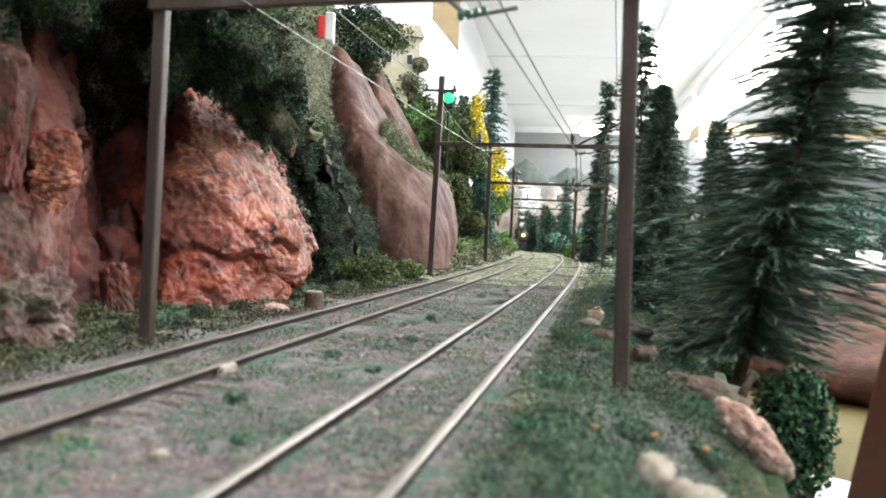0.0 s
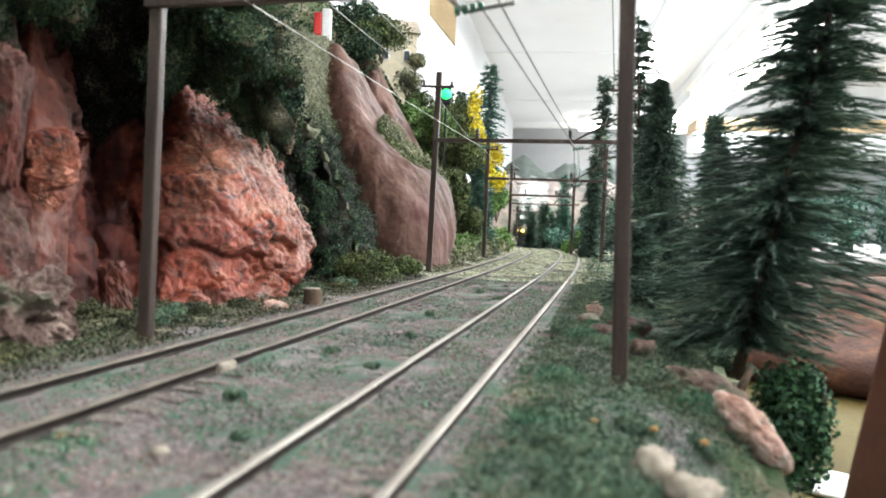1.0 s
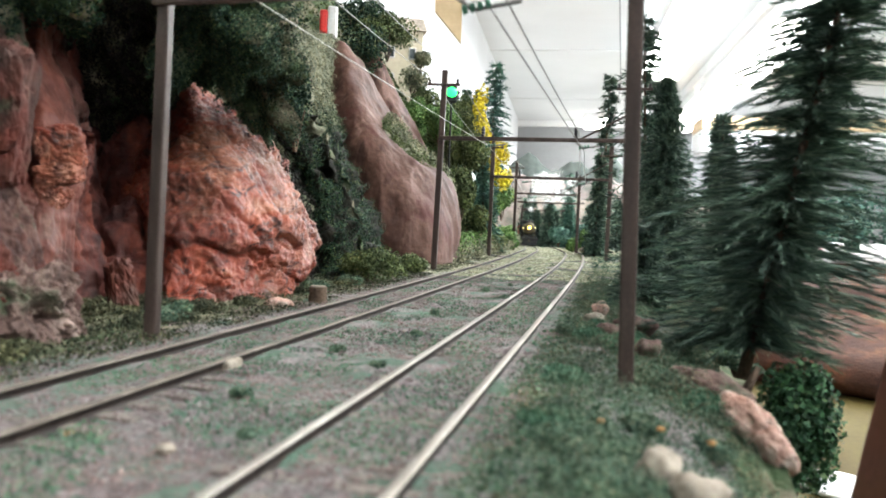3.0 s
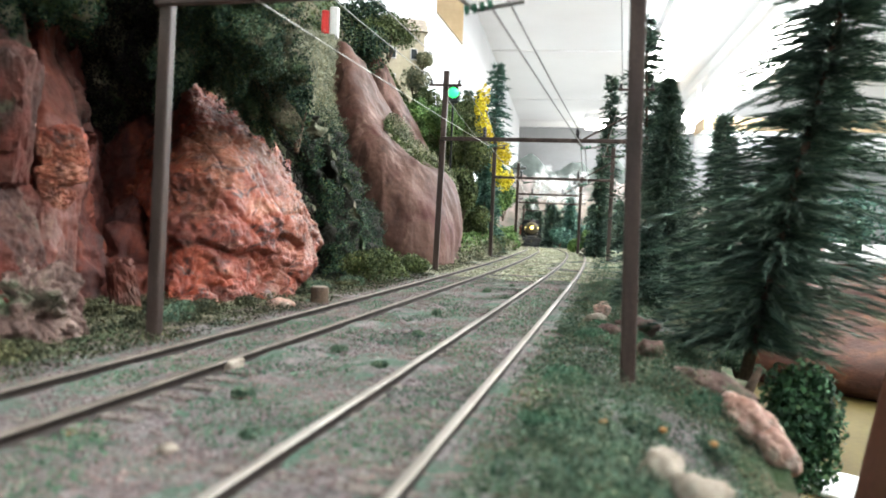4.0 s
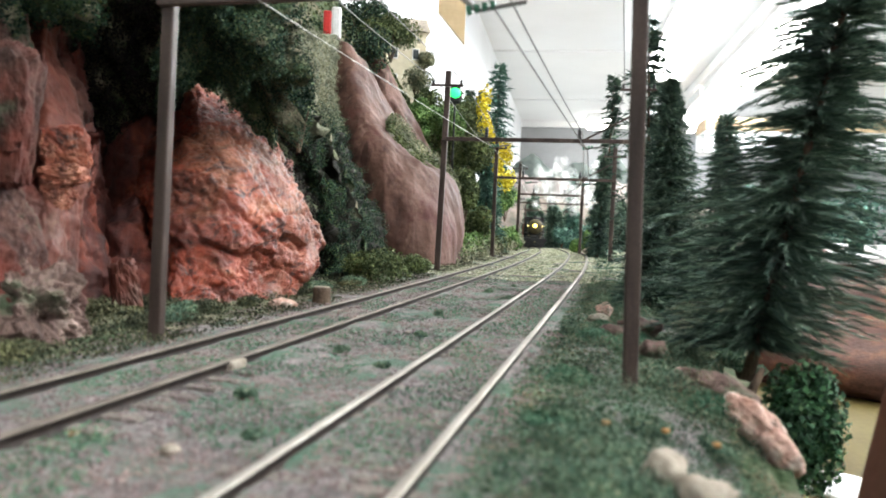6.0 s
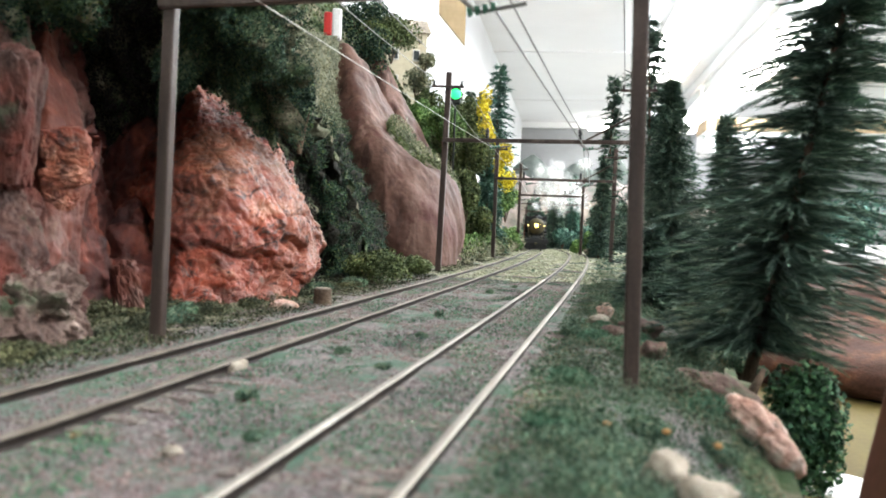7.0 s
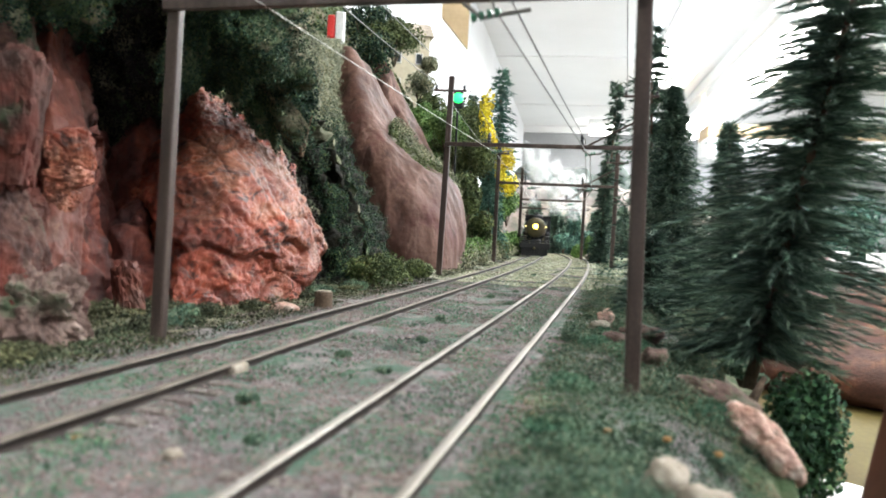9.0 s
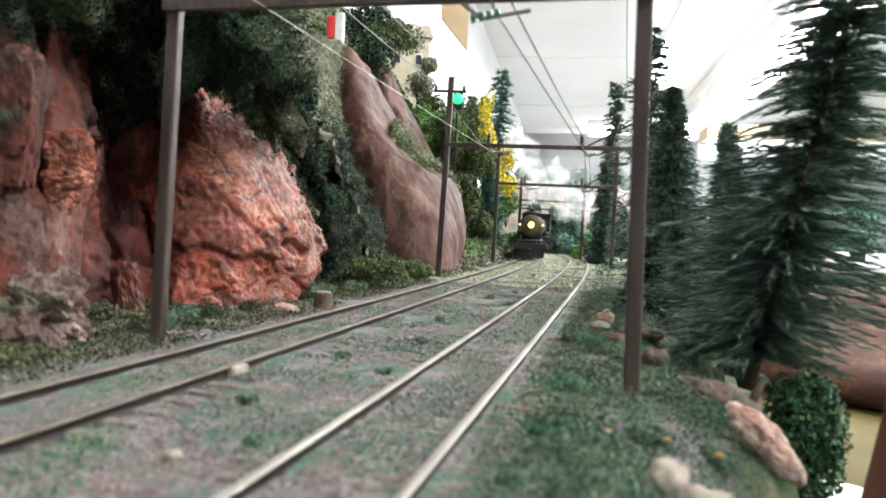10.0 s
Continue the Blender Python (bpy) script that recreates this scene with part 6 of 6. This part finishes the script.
def wagon(name, label, length, height, material, category):
    g = thing(name, label, category)
    part("body", from_bm("body", box_bm(0.034, length, height, (0, -length / 2, 0.0115 + height / 2), bevel=0.0008), material), g)
    part("roof", from_bm("roof", box_bm(0.0355, length + 0.002, 0.002, (0, -length / 2, 0.0125 + height), bevel=0.0008), M_BLACK), g)
    for y in (-0.02, -length + 0.02):
        part("bogie", from_bm("bogie", box_bm(0.024, 0.026, 0.006, (0, y, 0.0075), bevel=0.001), M_BLACK), g)
        for dy in (-0.009, 0.009):
            for x in (-0.0086, 0.0086):
                part("wheel", from_bm("wheel", lathe_bm([(0.0052, -0.001), (0.0056, -0.0008), (0.0054, 0.0008), (0.0048, 0.001)], 18), M_BLACK, True), g, m=pose(x, y + dy, 0.0056, 0, 90, 0))
    for i in range(8):
        y = -length * (i + 0.5) / 8
        for x in (-0.0173, 0.0173):
            part("rib", from_bm("rib", box_bm(0.0008, 0.0012, height * 0.94, (x, y, 0.0115 + height / 2)), material), g)
    return g


ENGINE = locomotive()
TENDER = wagon("tender", "black locomotive tender piled with coal", 0.095, 0.027, M_BLACK, "tender")
CARS = [wagon("boxcar", "dull red-brown wooden boxcar", 0.14, 0.034, M_REDBROWN, "boxcar") for _ in range(2)]

# Smoke: lumpy veils of white that rise and spread behind the stack.


def puff(r, seed):
    """A billow: many small soft discs strewn through a lumpy ball."""
    g = np.random.default_rng(int(seed * 10) + 3)
    n, k = 90, 12
    c = unit(g.normal(size=(n, 3))) * (g.random((n, 1)) ** 0.5)
    c *= r * (0.8 + 0.45 * np.sin(3 * c[:, :1] + seed) * np.cos(2.3 * c[:, 1:2] - seed))
    nn = unit(g.normal(size=(n, 3)) + np.array([0, -0.8, 0.3]))
    t = unit(np.cross(nn, g.normal(size=(n, 3))))
    b = np.cross(nn, t)
    a = np.arange(k) * 2 * np.pi / k
    rad = r * (0.16 + 0.26 * g.random((n, 1)))[..., None] * (0.8 + 0.4 * g.random((n, k)))[..., None]
    ring = c[:, None] + rad * (np.cos(a)[None, :, None] * t[:, None] + np.sin(a)[None, :, None] * b[:, None])
    hub = (c + nn * r * 0.07)[:, None]
    v = np.concatenate([hub, ring], 1).reshape(-1, 3)
    q = (k + 1) * np.arange(n)[:, None, None]
    i = np.arange(k)
    f = (q + np.stack([np.zeros(k, int), 1 + i, 1 + (i + 1) % k], 1)[None]).reshape(-1, 3)
    ob = new("smoke_puff", mesh_np("smoke_puff", v, f, M_SMOKE, True))
    return tagged(ob, "billowing white puff of engine smoke", "smoke", "smoke plume")


def along_left(y):
    """The pose of a vehicle whose front stands at y on the left-hand track, heading to the camera."""
    s = float(s_at(y))
    X, Y, Z, th = line(s, -SPACING / 2)
    X2, Y2, Z2, _ = line(s + 0.12, -SPACING / 2)
    a = math.atan2(float(X2 - X), float(Y2 - Y))
    return pose(float(X), float(Y), float(Z), 0, 0, 180 - math.degrees(a))


def motions():
    times = [0.5 * i for i in range(21)]
    front = {t: 1.70 - 0.096 * t for t in times}
    walk(ENGINE, [(t, along_left(front[t])) for t in times])
    walk(TENDER, [(t, along_left(front[t] + 0.158)) for t in times])
    for i, car in enumerate(CARS):
        walk(car, [(t, along_left(front[t] + 0.262 + 0.15 * i)) for t in times])

    def billow(r, seed, rows):
        """A puff that drifts through the places given in millimetres at those seconds, turning slowly."""
        mid = [(201, 72), (182, 78), (156, 84)]
        rows = [(t, *((c[0] + 1.55 * (x - c[0]), y, c[1] + 1.4 * (z - c[1])) if c else (x, y, z)))
                for (t, x, y, z), c in zip(rows, mid + [None] * 3)]          # thin and wide at first, drawn together later
        walk(puff(r, seed), [(t, pose(x * MM, y * MM, z * MM, 4 * t + 17 * seed, 0, 5 * t)) for t, x, y, z in rows])

    billow(0.008, 0.0, [(0, 201, 1720, 52), (2.5, 182, 1480, 64), (5, 156, 1240, 71), (8, 117, 952, 57), (9, 103, 856, 65), (10, 91, 760, 64)])
    billow(0.009, 1.7, [(0, 202, 1730, 66), (2.5, 183, 1490, 76), (5, 157, 1250, 88), (8, 119, 962, 70), (9, 104, 866, 83), (10, 90, 770, 79)])
    billow(0.015, 3.4, [(0, 201, 1740, 80), (2.5, 185, 1500, 89), (5, 166, 1260, 104), (8, 129, 972, 84), (9, 106, 876, 101), (10, 86, 780, 96)])
    billow(0.018, 5.1, [(0, 206, 1750, 90), (2.5, 189, 1510, 99), (5, 180, 1270, 118), (8, 131, 982, 103), (9, 103, 886, 114), (10, 80, 790, 113)])
    billow(0.019, 6.8, [(0, 209, 1760, 100), (2.5, 198, 1520, 93), (5, 192, 1280, 106), (8, 145, 992, 99), (9, 119, 896, 110), (10, 72, 800, 128)])
    billow(0.020, 8.5, [(0, 217, 1800, 92), (2.5, 210, 1560, 102), (5, 206, 1320, 93), (8, 160, 1032, 84), (9, 140, 936, 89), (10, 117, 840, 79)])
    billow(0.020, 10.2, [(0, 213, 1820, 111), (2.5, 216, 1580, 115), (5, 225, 1340, 105), (8, 175, 1052, 90), (9, 158, 956, 102), (10, 136, 860, 91)])
    billow(0.019, 11.9, [(0, 225, 1820, 107), (2.5, 226, 1580, 97), (5, 215, 1340, 78), (8, 164, 1052, 67), (9, 163, 956, 79), (10, 151, 860, 75)])
    billow(0.018, 13.6, [(0, 233, 1840, 98), (2.5, 237, 1600, 92), (5, 232, 1360, 85), (8, 186, 1072, 69), (9, 175, 976, 65), (10, 165, 880, 63)])
    billow(0.017, 15.3, [(0, 221, 1800, 82), (2.5, 209, 1560, 79), (5, 186, 1320, 82), (8, 146, 1032, 63), (9, 142, 936, 63), (10, 138, 840, 54)])
    billow(0.016, 17.0, [(0, 230, 1840, 116), (2.5, 241, 1600, 111), (5, 240, 1360, 123), (8, 191, 1072, 122), (9, 181, 976, 100), (10, 173, 880, 73)])
    billow(0.015, 18.7, [(0, 204, 1750, 94), (2.5, 187, 1510, 87), (5, 171, 1270, 88), (8, 126, 982, 92), (9, 113, 886, 93), (10, 97, 790, 90)])
    billow(0.014, 20.4, [(0, 203, 1750, 86), (2.5, 191, 1510, 105), (5, 162, 1270, 111), (8, 123, 982, 111), (9, 98, 886, 127), (10, 74, 790, 134)])
    billow(0.016, 22.1, [(0, 216, 1800, 113), (2.5, 204, 1560, 120), (5, 196, 1320, 93), (8, 150, 1032, 80), (9, 143, 936, 111), (10, 126, 840, 103)])


motions()
